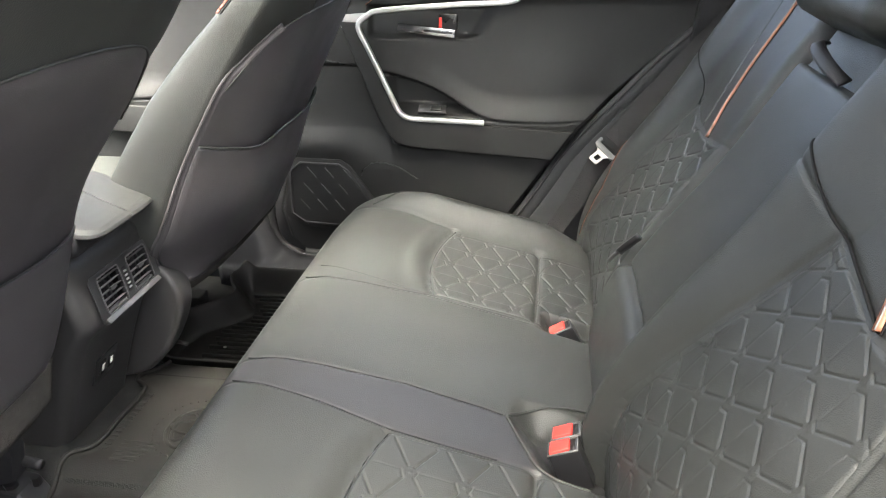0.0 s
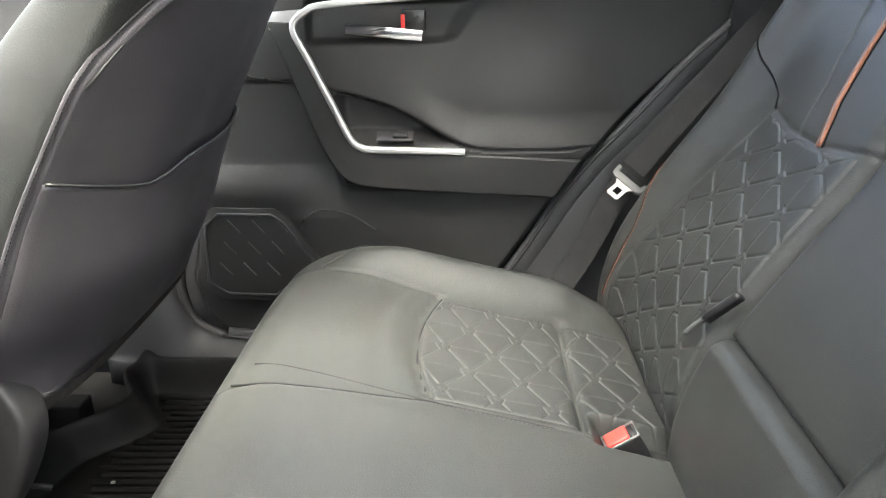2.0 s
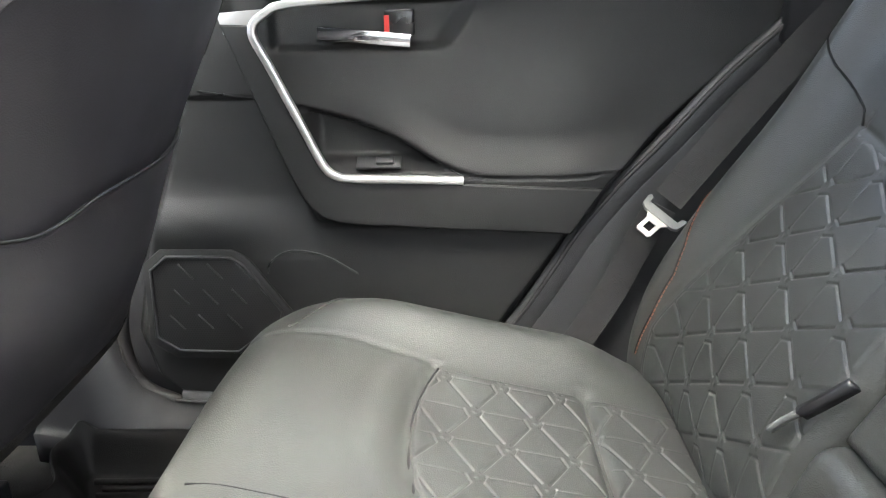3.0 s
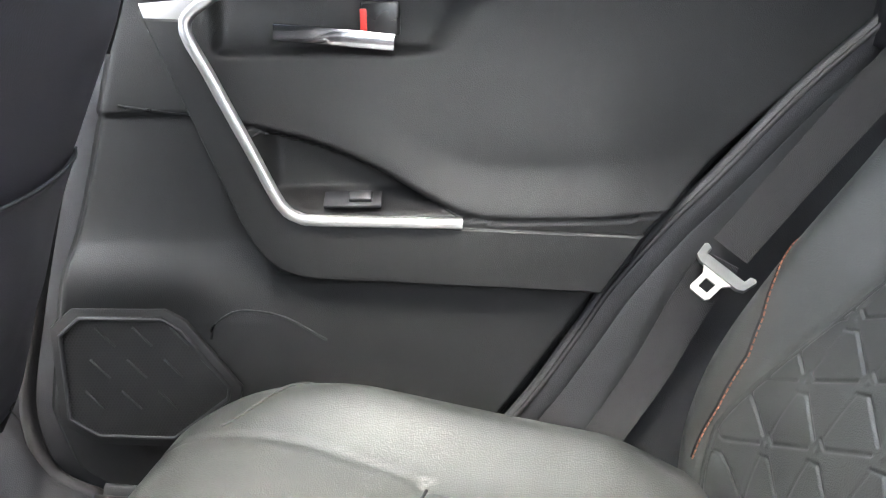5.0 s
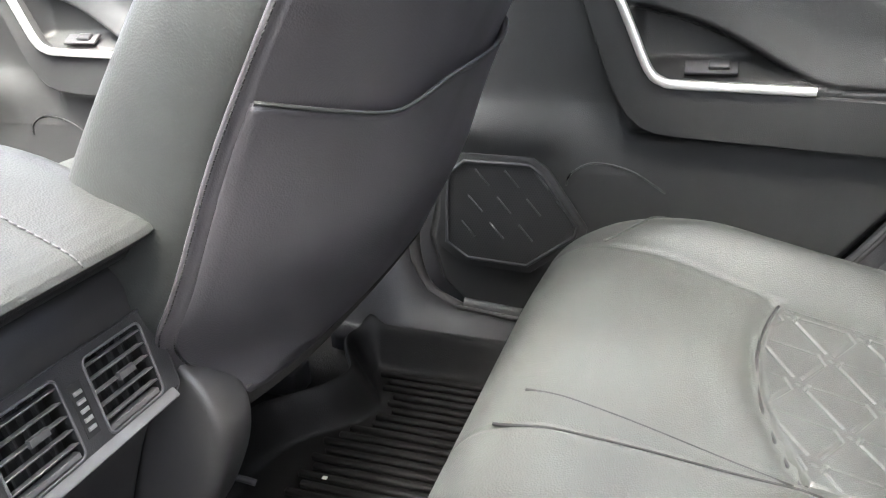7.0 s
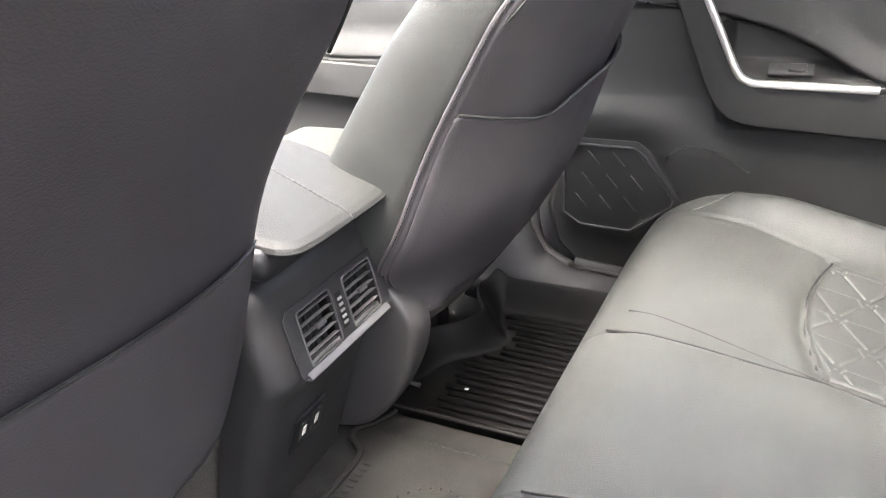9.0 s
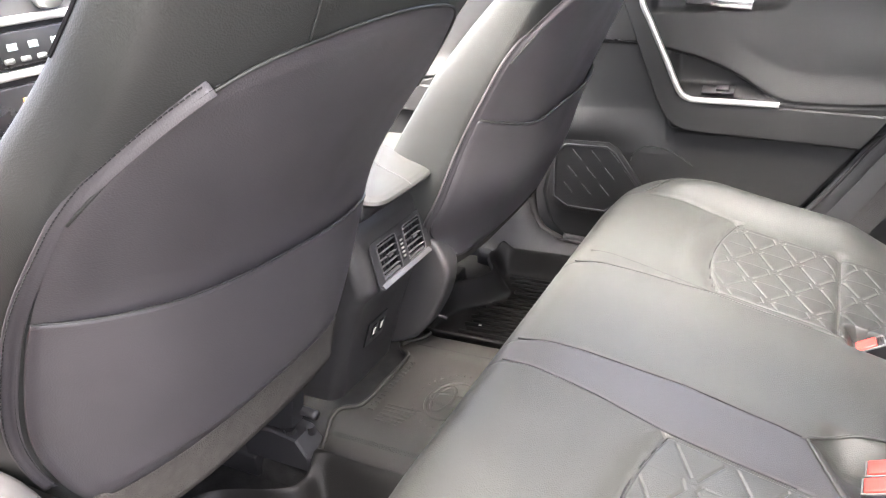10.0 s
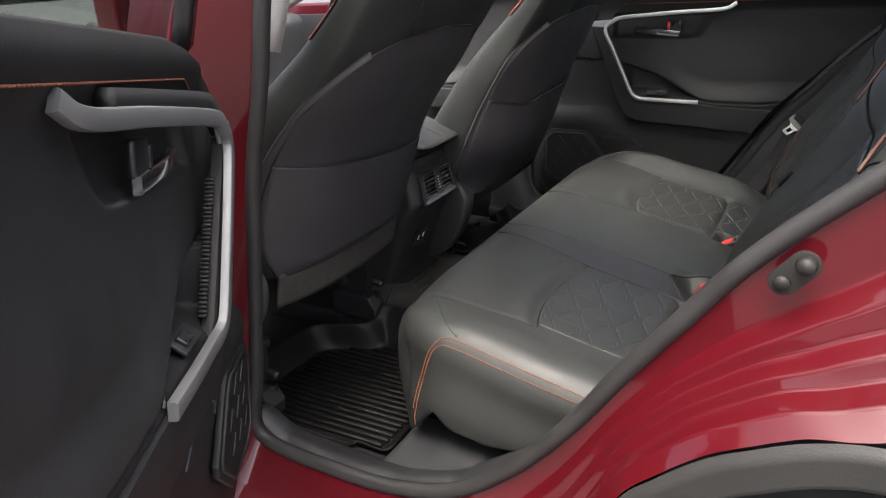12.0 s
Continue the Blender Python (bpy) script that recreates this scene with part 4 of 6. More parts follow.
def vent_bezel():
    """Two deep outlets with blades and vanes behind a flush panel with a lighter-toned lower ledge."""
    w, top, low = 0.087, 0.036, -0.041
    apertures = ((-0.0685, -0.0115), (0.0125, 0.0695))
    y0, y1 = -0.033, 0.0285
    # flush panel with two openings
    xs = [-w, -0.0685, -0.0115, 0.0125, 0.0695, w]
    ys = [low + 0.004, y0, y1, top]
    verts = [VB @ Vector((x, y, 0.0010)) for y in ys for x in xs] + [VB @ Vector((x, y, -0.0060)) for y in ys for x in xs]
    faces, n, m = [], len(xs), len(xs) * len(ys)
    for j in range(3):
        for i in range(5):
            q = [j * n + i, j * n + i + 1, (j + 1) * n + i + 1, (j + 1) * n + i]
            if j == 1 and i in (1, 3):
                faces += [[q[k], q[(k + 1) % 4], q[(k + 1) % 4] + m, q[k] + m] for k in range(4)]
            else:
                faces += [q]
    bezel = mesh_part("vent_bezel", [tuple(v) for v in verts], faces, PLASTIC_LOW, console, "bezel round the rear air vents", smooth=False)
    normal = tuple(VB.to_3x3() @ Vector((0, 0, 1)))
    sweep("bezel_edge", rounded(-w, w, low, top, 0.010, 0.0006), ring(0.0011, 6), PLASTIC_LOW, bezel, "", up=normal, closed=True)
    # ledge under the outlets, leaning outwards; its lighter tone stands for light on the slope
    ledge = [(-0.0345, 0.0006), (-0.0400, 0.0050), (-0.0418, 0.0058), (-0.0432, 0.0048), (-0.0440, 0.0020), (-0.0440, -0.0060), (-0.0345, -0.0060)]
    prism("bezel_foot", ledge, 2 * w - 0.016, SMOOTH_TRIM, bezel, "smooth lower ledge, toned lighter for the light on it", 0.0012, VB @ Matrix(((0, 0, 1, -w + 0.008), (1, 0, 0, 0), (0, 1, 0, 0), (0, 0, 0, 1))))
    # near-black strip on the ledge stands for the groove's shade
    slab("ledge_groove_shade", -w + 0.012, w - 0.012, -0.0424, -0.0417, 0.0045, 0.0060, DARK, bezel, "", 0.0)
    for x0, x1 in apertures:
        # near-black backing puts the outlet's inner shade into the colour
        slab("vent_cavity", x0 - 0.001, x1 + 0.001, y0 - 0.001, y1 + 0.001, -0.0200, -0.0190, DARK, bezel, "", 0.0)
        for i in range(4):
            x = x0 + (x1 - x0) * (i + 1) / 5
            slab("vent_vane", x - 0.0009, x + 0.0009, y0, y1, -0.0150, -0.0095, PLASTIC_LOW, bezel, "", 0.0)
        for i in range(5):
            y = -0.0225 + 0.0108 * i
            prism("vent_slat", [(-0.0085, y - 0.0018), (-0.0012, y - 0.0004), (-0.0006, y + 0.0004), (-0.0012, y + 0.0010), (-0.0085, y - 0.0004)], x1 - x0, SMOOTH_TRIM, bezel, "", 0.0,
                  VB @ Matrix(((0, 0, 1, x0), (0, 1, 0, 0), (1, 0, 0, 0), (0, 0, 0, 1))))
        slab("vent_sill", x0 + 0.002, x1 - 0.002, y0 + 0.0005, y0 + 0.0050, -0.0080, -0.0010, SMOOTH_TRIM, bezel, "", 0.001)
        xm = (x0 + x1) / 2 + 0.004
        slab("vent_tab", xm - 0.008, xm + 0.008, -0.0030, 0.0030, -0.0030, 0.0018, SMOOTH_TRIM, bezel, "", 0.0014)
        # lighter rims put the bright lines along the outlet edges into the colour
        sweep("vent_rim", rounded(x0, x1, y0, y1, 0.005, 0.0012), ring(0.0011, 6), SMOOTH_TRIM, bezel, "", up=normal, closed=True)
    # flat near-black slab stands for the shade in the slot
    slab("wheel_slot", -0.0055, 0.0055, -0.024, 0.018, 0.0008, 0.0014, DARK, bezel, "", 0.0)
    for i in range(5):
        slab("wheel_tooth", -0.0034, 0.0034, -0.0190 + 0.0070 * i, -0.0160 + 0.0070 * i, 0.0010, 0.0034, SILVER, bezel, "", 0.0008)


vent_bezel()


def armrest_lid(u, v):
    """Padded lid: v runs round its plan, u from the lower rim over the shoulder to the middle of the top."""
    t = [0, 0.05, 0.10, 0.22, 0.34, 0.46, 0.56, 0.66, 0.78, 1.0]
    inset = np.interp(u, t, [0.018, 0.007, 0.002, 0.0, 0.003, 0.010, 0.020, 0.034, 0.060, 0.104])
    z = np.interp(u, t, [-0.0125, -0.011, -0.006, 0.004, 0.0145, 0.0235, 0.0290, 0.0325, 0.0348, 0.0358])
    c, sn = np.cos(v), np.sin(v)
    px, py = np.sign(c) * np.abs(c) ** 0.26, np.sign(sn) * np.abs(sn) ** 0.26
    hx, hy = 0.235 - inset, 0.108 - np.minimum(inset, 0.1079)
    x, y = px * hx, py * hy * (1 - 0.05 * smoothstep(0.1, 0.235, px * hx))
    z = z - 0.030 * smoothstep(0.085, 0.245, x) * (z + 0.0125) / 0.048
    tilt = radians(6.5)
    return -0.842 + x * math.cos(tilt) + z * math.sin(tilt), 0.036 + y, 0.4745 - x * math.sin(tilt) + z * math.cos(tilt)


lid = sheet("armrest_lid", armrest_lid, np.linspace(0, 1, 60), np.linspace(0, 2 * math.pi, 161), LID_SKIN, console, "padded leather armrest lid")
bm = bmesh.new()
bm.from_mesh(lid.data)
bmesh.ops.remove_doubles(bm, verts=bm.verts[:], dist=0.0002)
# close the strip left along the middle of the top
bmesh.ops.holes_fill(bm, edges=[e for e in bm.edges if e.is_boundary and e.verts[0].co.z > 0.47 and e.verts[1].co.z > 0.47], sides=0)
bm.to_mesh(lid.data)
bm.free()
for f in lid.data.polygons:
    f.use_smooth = True
seam_u = [armrest_lid(np.array(u), np.array(0.05)) for u in np.linspace(0.98, 0.18, 40)]
lid_line = [(float(x), 0.042, float(z) + 0.0006) for x, y, z in seam_u]
lid_line = [(x, 0.042, lid_line[0][2] + 0.1139 * (lid_line[0][0] - x)) for x in np.arange(-1.03, lid_line[0][0] - 0.005, 0.01)] + lid_line
stitches("lid_stitching", spline(lid_line, 200), LEATHER_BACK, console, 0.0045, 0.0022, 0.0008)
UB = Matrix.Translation((-0.692, 0.008, 0.190)) @ Matrix.Rotation(radians(20.5), 4, 'Y') @ Matrix(((0, 0, 1, 0), (1, 0, 0, 0), (0, 1, 0, 0), (0, 0, 0, 1)))
usb = prism("usb_plate", [(-0.030, -0.030), (0.030, -0.030), (0.030, 0.024), (-0.030, 0.024)], 0.004, GLOSS, console, "black plate with two charging sockets", 0.002, UB)
for s in (-1, 1):
    prism("usb_socket", [(s * 0.012 - 0.007, -0.014), (s * 0.012 + 0.007, -0.014), (s * 0.012 + 0.007, 0.014), (s * 0.012 - 0.007, 0.014)], 0.002, DARK, usb, "", 0.001, UB @ Matrix.Translation((0, 0, 0.004)))
    prism("usb_slot", [(s * 0.012 - 0.0032, -0.006), (s * 0.012 + 0.0032, -0.006), (s * 0.012 + 0.0032, 0.008), (s * 0.012 - 0.0032, 0.008)], 0.001, TRIM_LIGHT, usb, "", 0.0, UB @ Matrix.Translation((0, 0, 0.006)))

COVER = spline([(-0.80, 0.33), (-0.70, 0.332), (-0.640, 0.308), (-0.612, 0.262), (-0.615, 0.215), (-0.640, 0.158), (-0.672, 0.112), (-0.715, 0.078), (-0.80, 0.06)], 36)
prism("inner_flank_cover", [tuple(p) for p in COVER], 0.050, CONSOLE_SKIN, passenger, "rounded plastic side cover", 0.022,
      Matrix(((1, 0, 0, 0), (0, 0, -1, 0.185), (0, 1, 0, 0), (0, 0, 0, 1))), 5)


# ---- doors ----
DARK_STEEL = material("dark_steel", (0.020, 0.0185, 0.0175), 0.52, metal=0.2, spec=0.3, mottle=0.1)
# darker copy of the satin silver, for the open door's strip alone
SATIN = material("darker_satin_silver", (0.17, 0.17, 0.17), 0.42, metal=0.5, mottle=0.04)


def door_outline_front(z):
    return np.interp(z, [0.03, 0.062, 0.10, 0.176, 0.303, 0.432, 0.60, 0.69, 0.725, 0.745, 0.757, 0.80], [-0.52, -0.600, -0.640, -0.655, -0.622, -0.580, -0.520, -0.488, -0.466, -0.440, -0.405, -0.40])


def door_outline_rear(z):
    return np.interp(z, [0.03, 0.12, 0.198, 0.334, 0.414, 0.529, 0.667, 0.80], [-0.20, -0.11, -0.054, 0.039, 0.092, 0.209, 0.366, 0.47])


PULL = spline([(-0.46, 0.548), (-0.36, 0.531), (-0.28, 0.510), (-0.22, 0.485), (-0.17, 0.456), (-0.125, 0.435), (-0.08, 0.428), (0.02, 0.427), (0.12, 0.430), (0.50, 0.43)], 90)


def pull_line(x):
    """Lower edge of the padded area, rising ahead of the armrest."""
    return np.interp(x, PULL[:, 0], PULL[:, 1])


def door_y(x, z):
    """Inner face of the door, distance from the car's middle."""
    low = np.interp(z, [0.03, 0.15, 0.30, 0.35, 0.362, 0.372, 0.43], [0.752, 0.744, 0.740, 0.740, 0.736, 0.714, 0.708])
    p = pull_line(x)
    d = z - p
    ledge = smoothstep(-0.30, -0.10, x)
    pad = 0.706 + 0.022 * (smoothstep(0.0, 0.065, d) ** 0.9 * ledge + 1 - ledge) + 0.008 * smoothstep(0.05, 0.22, d)
    pad = pad + (1 - smoothstep(0, 0.006, d)) * 0.010
    pad = pad + 0.020 * smoothstep(0.48, 0.68, z) - 0.020 * smoothstep(0.680, 0.735, z) + 0.012 * smoothstep(0.735, 0.78, z)
    tray = 0.709 + 0.046 * smoothstep(0.434, 0.466, z) * smoothstep(-0.37, -0.33, x)
    upper = np.where(d > 0, pad, np.where(z > 0.432, tray, low))
    y = upper + 0.02 * smoothstep(0.02, 0.16, x) * smoothstep(0.36, 0.40, z) * (1 - smoothstep(0.46, 0.66, z))
    # ahead of the pull trim the face is plainer, with a step below the belt
    ahead = 1 - smoothstep(-0.012, 0.012, x - np.interp(z, [0.37, 0.44, 0.645, 0.68], [-0.345, -0.365, -0.445, -0.455]))
    plain = np.interp(z, [0.03, 0.30, 0.40, 0.545, 0.552, 0.62, 0.80], [0.752, 0.738, 0.754, 0.748, 0.740, 0.735, 0.745])
    y = y * (1 - ahead) + plain * ahead
    # hump over the speaker
    y = y - 0.021 * np.exp(-((x + 0.535) / 0.115) ** 4 - ((z - 0.358) / 0.046) ** 2)
    # shallow recess round the handle
    rec = smoothstep(-0.40, -0.385, x) * (1 - smoothstep(-0.17, -0.13, x + 0.6 * (0.615 - z))) * smoothstep(0.606, 0.620, z) * (1 - smoothstep(0.672, 0.684, z))
    return y + 0.016 * rec * (1 - ahead)


def ribbon(name, pts, w, h, mat, root, label="", n=60, sm=True, up=(0, -1, 0)):
    p = spline(pts, n) if sm else np.array(pts)
    ob = sweep(name, p, [(-w / 2, -h / 2), (w / 2, -h / 2), (w / 2, h * 0.2), (w * 0.44, h * 0.42), (w * 0.34, h / 2), (-w * 0.34, h / 2), (-w * 0.44, h * 0.42), (-w / 2, h * 0.2)], mat, root, label, up=up)
    ob.data.set_sharp_from_angle(angle=radians(38))
    return ob


def pierced_grille(root, P, sgn, dx):
    """Fine perforation as dark dots, and the raised strokes of the grille's pattern."""
    edge = [(-0.585, 0.315), (-0.480, 0.314), (-0.463, 0.300), (-0.412, 0.222), (-0.485, 0.150), (-0.585, 0.153), (-0.615, 0.176), (-0.610, 0.292)]

    def inside(x, z):
        hit = False
        for (x0, z0), (x1, z1) in zip(edge, edge[1:] + edge[:1]):
            if (z0 > z) != (z1 > z) and x < (x1 - x0) * (z - z0) / (z1 - z0) + x0:
                hit = not hit
        return hit
    verts, faces = [], []
    for r in range(60):
        z = 0.148 + r * 0.0036
        for c in range(60):
            x = -0.615 + (c + 0.5 * (r % 2)) * 0.0042
            if inside(x, z):
                k = len(verts)
                verts += [P(x + 0.0015 * math.cos(a), 0.7268, z + 0.0015 * math.sin(a)) for a in [math.pi * i / 3 for i in range(6)]]
                faces.append([k + i for i in range(6)])
    tagged(mesh_part("perforation", verts, faces, DARK, root, smooth=False), kind="stuff")
    for i in range(-2, 4):
        for j in range(-1, 4):
            x, z = -0.555 + 0.045 * i + 0.012 * j, 0.175 + 0.042 * j
            for ax, az in ((0.021, -0.025),):
                if inside(x, z) and inside(x + ax, z + az):
                    sweep("grille_stroke", [P(x, 0.7265, z), P(x + ax / 2, 0.7262, z + az / 2), P(x + ax, 0.7265, z + az)], ring(0.0014, 5), PLASTIC, root, up=(0, -sgn, 0))


def car_door(name, label, dx=0.0, m=None, mirror=False, speaker=True, strip_width=0.0112, strip_material=None, locked=True):
    """A door with trim on the side y > 0 in closed position; mirror and m set it elsewhere."""
    root = new(name)
    tagged(root, label, "door", "car doors", "structure")
    sgn = -1 if mirror else 1

    def P(x, y, z):
        return (x + dx, sgn * y, z)

    def face(u, v):
        z = 0.035 + v * 0.722
        a = np.interp(z, [0.35, 0.432, 0.60, 0.657, 0.687, 0.712, 0.732, 0.747, 0.757], [-0.600, -0.580, -0.558, -0.545, -0.525, -0.490, -0.450, -0.400, -0.330]) if mirror else 0
        a, b = np.where(z > 0.432, a, door_outline_front(z)) if mirror else door_outline_front(z), door_outline_rear(z)
        x = a + u * (b - a)
        e = np.minimum(np.minimum(x - a, b - x), 0.03)
        return P(x, door_y(x, z) + 0.016 * (1 - smoothstep(0, 0.016, e)), z)
    sheet("door_panel", face, np.linspace(0, 1, 190), np.linspace(0, 1, 230), DOOR_SKIN, root, "moulded black door panel", back=(0, sgn * 0.05, 0))

    # angular pull surround and its satin strip
    band = [(-0.452, 0.650), (-0.412, 0.648), (-0.322, 0.452), (-0.300, 0.436), (-0.13, 0.424), (0.075, 0.412), (0.030, 0.345), (-0.28, 0.364), (-0.310, 0.368), (-0.332, 0.377), (-0.348, 0.392), (-0.360, 0.410), (-0.372, 0.435)]
    R = Matrix(((1, 0, 0, dx), (0, 0, -sgn, sgn * 0.722), (0, 1, 0, 0), (0, 0, 0, 1)))
    prism("pull_surround", band, 0.018, DOOR_SKIN, root, "angular black pull surround", 0.006, R, 3)
    strip = [P(-0.045, 0.742, 0.704), P(-0.080, 0.734, 0.689), P(-0.20, 0.722, 0.684), P(-0.352, 0.712, 0.674), P(-0.385, 0.708, 0.664), P(-0.407, 0.706, 0.640), P(-0.385, 0.703, 0.590),
             P(-0.350, 0.701, 0.515), P(-0.322, 0.699, 0.455), P(-0.304, 0.698, 0.440), P(-0.285, 0.698, 0.436), P(-0.20, 0.698, 0.433), P(-0.126, 0.700, 0.430)]
    strip = [(x, y - sgn * 0.006 * float(smoothstep(-0.28, -0.34, x - dx)), z) for x, y, z in strip]
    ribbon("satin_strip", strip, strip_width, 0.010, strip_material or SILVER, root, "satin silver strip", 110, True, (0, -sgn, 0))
    prism("strip_end", [(-0.455, 0.664), (-0.392, 0.668), (-0.405, 0.640), (-0.448, 0.636)], 0.006, SILVER, root, "satin silver strip", 0.002,
          Matrix(((1, 0, 0, dx), (0, 0, -sgn, sgn * 0.714), (0, 1, 0, 0), (0, 0, 0, 1))))
    SW = Matrix.Translation((-0.247 + dx, sgn * 0.720, 0.4545)) @ Matrix.Rotation(radians(sgn * 32), 4, 'X')
    plate = block("switch_plate", (-0.032, -0.012, -0.003), (0.032, 0.012, 0.002), PLASTIC_LOW, root, "", 0.001, 1, SW)
    block("window_switch", (-0.004, -0.007, 0.001), (0.022, 0.007, 0.007), GLOSS, plate, "black window switch", 0.002, 2, SW)
    # inner handle in its bezel
    ribbon("handle", [P(-0.326, 0.744, 0.634), P(-0.27, 0.738, 0.629), P(-0.197, 0.740, 0.621)], 0.019, 0.009, CHROME, root, "chrome inner handle", 20, True, (0, -sgn, 0))
    block("lock_recess", (-0.232 + dx, min(sgn * 0.738, sgn * 0.748), 0.628), (-0.190 + dx, max(sgn * 0.738, sgn * 0.748), 0.664), GLOSS, root, "", 0.004)
    block("lock_flag", (-0.232 + dx, min(sgn * 0.735, sgn * 0.742), 0.634), (-0.225 + dx, max(sgn * 0.735, sgn * 0.742), 0.656), RED_PLASTIC if locked else GLOSS, root, "red lock flag" if locked else "", 0.001)
    if speaker:
        grille = [(-0.590, 0.325), (-0.478, 0.323), (-0.455, 0.306), (-0.396, 0.218), (-0.40, 0.20), (-0.482, 0.137), (-0.589, 0.142), (-0.627, 0.170), (-0.620, 0.30)]
        mesh_grille = prism("speaker_grille", grille, 0.010, DOOR_SKIN, root, "black perforated speaker grille", 0.004,
              Matrix(((1, 0, 0, dx), (0, 0, -sgn, sgn * 0.738), (0, 1, 0, 0), (0, 0, 0, 1))))
        inner = [(x * 0.88 - 0.062, 0.235 + (z - 0.235) * 0.86) for x, z in grille]
        sweep("grille_rim", [P(x, 0.727, z) for x, z in inner], ring(0.0030, 6), PLASTIC_LOW, mesh_grille, "", up=(0, -sgn, 0), closed=True)
        pierced_grille(mesh_grille, P, sgn, dx)
    # twin stitched seam and soft pad along the top
    xs = np.linspace(-0.455 if mirror else -0.40, 0.40, 160)
    zt = 0.7145 - 0.32 * np.maximum(-0.378 - xs, 0) if mirror else 0.709 - 0.030 * (1 - smoothstep(-0.41, -0.355, xs))
    stitches("stitching", [P(x, float(door_y(np.array(x), np.array(z))) - 0.0012, z) for x, z in zip(xs, zt)], ORANGE, root, 0.005, 0.0015, 0.0012, up=(0, -sgn, 0))
    # moulded lines: belt step ahead of the pull, and the lip of the lower pocket
    for line in ([(-0.504, 0.559), (-0.46, 0.552), (-0.425, 0.547)], [(-0.43, 0.280), (-0.424, 0.298), (-0.394, 0.315), (-0.341, 0.307), (-0.290, 0.276)], [(-0.345, 0.526), (-0.28, 0.508), (-0.218, 0.483), (-0.169, 0.455), (-0.126, 0.434)]):
        q = spline(line, 40)
        # lighter on the open door: the edge highlight is put into the colour
        sweep("moulded_line", [P(x, float(door_y(np.array(x), np.array(z))) - 0.0006, z) for x, z in q], ring(0.0020 if mirror else 0.0014, 5), SMOOTH_TRIM if mirror else GLOSS, root, up=(0, -sgn, 0))
    if mirror:
        # raised band between the stitching and the strip
        line = [(-0.13, 0.701), (-0.20, 0.6985), (-0.352, 0.691), (-0.395, 0.680), (-0.440, 0.655)]
        q = spline(line, 60)
        sweep("upper_band", [P(x, 0.738 - 0.022 * float(smoothstep(-0.10, -0.34, x)), z) for x, z in q], [(-0.010, -0.010), (0.010, -0.010), (0.010, 0.002), (0.008, 0.005), (0.004, 0.0062), (-0.010, 0.0065)], DOOR_SKIN, root, "black moulded band", up=(0, -sgn, 0))
    if m is not None:
        root.matrix_basis = m
    return root


rear_door = car_door("door_1", "closed rear car door with black panel, silver strip and speaker")
front_far = car_door("door_3", "closed front car door with black panel and silver strip", dx=-0.995, speaker=False, m=Matrix.Translation((0, 0, 0.035)))
PIVOT = Vector((-0.5, -0.75, 0.5))
OPEN = pose(-0.459, -0.894, 0.535, -5.6, -7.66, -56.25) @ Matrix.Translation(-PIVOT)
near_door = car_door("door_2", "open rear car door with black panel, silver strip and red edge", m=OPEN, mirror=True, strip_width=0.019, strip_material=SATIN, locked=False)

gl = pane("window_5", [(-0.46, -0.785, 0.735), (0.36, -0.785, 0.735), (0.40, -0.66, 1.12), (-0.36, -0.66, 1.12)], "dark tinted glass in the open rear door")
gl.data.materials[0] = TINTED
gl.matrix_basis = OPEN
frame_line = spline([(-0.475, -0.765, 0.752), (-0.43, -0.73, 0.90), (-0.37, -0.665, 1.12)], 12)
adopt(sweep("window_frame", frame_line, strap(0.034, 0.02), GLOSS, None, "black window frame", up=(0, 1, 0)), near_door).matrix_parent_inverse = Matrix()
ob = block("belt_strip", (-0.47, -0.797, 0.730), (0.42, -0.772, 0.746), GLOSS, None, "black rubber belt strip", 0.004)
ob.parent = near_door
for i in range(33):
    z = 0.600 - 0.0045 * i
    x = float(np.interp(z, [0.455, 0.59, 0.64], [-0.322, -0.385, -0.407])) + 0.0075
    ob = block("grip_rib", (x, -0.722, z), (x + 0.008, -0.712, z + 0.0036), DOOR_SKIN, None, "", 0.0012, 1)
    ob.parent = near_door
ob = block("door_shell", (-0.66, -0.850, 0.03), (0.30, -0.814, 0.752), PAINT, None, "deep red gloss outer skin", 0.012, 2)
ob.parent = near_door

# ---- near body side ----
OPENING = spline([(-0.36, -0.66, 1.08), (-0.41, -0.715, 0.95), (-0.44, -0.735, 0.86), (-0.475, -0.735, 0.72), (-0.515, -0.735, 0.59), (-0.542, -0.735, 0.45), (-0.585, -0.735, 0.22), (-0.610, -0.735, 0.10), (-0.575, -0.735, 0.062), (-0.45, -0.735, 0.050),
                  (-0.32, -0.735, 0.052), (-0.20, -0.735, 0.085), (-0.10, -0.735, 0.158), (-0.01, -0.735, 0.257), (0.065, -0.735, 0.362), (0.131, -0.735, 0.448), (0.188, -0.735, 0.522), (0.24, -0.735, 0.577), (0.32, -0.735, 0.650), (0.40, -0.735, 0.72),
                  (0.46, -0.725, 0.80), (0.49, -0.69, 0.95), (0.47, -0.66, 1.08)], 170)
seal = thing("trim_door_seal", (-0.45, -0.735, 0.05), "black rubber seal round the door opening", "seal", kind="structure")
sweep("seal_tube", OPENING, ring(0.013, 10), SEAL, seal, up=(0, 1, 0))
OT = np.gradient(OPENING, axis=0)
OT /= np.linalg.norm(OT, axis=1)[:, None]
OUTN = np.stack([OT[:, 2], 0 * OT[:, 0], -OT[:, 0]], -1) * -1.0
OUTN = -OUTN
if OUTN[60, 2] > 0:
    OUTN = -OUTN
inner_lip = OPENING - OUTN * 0.016 + np.array((0, 0.022, 0))
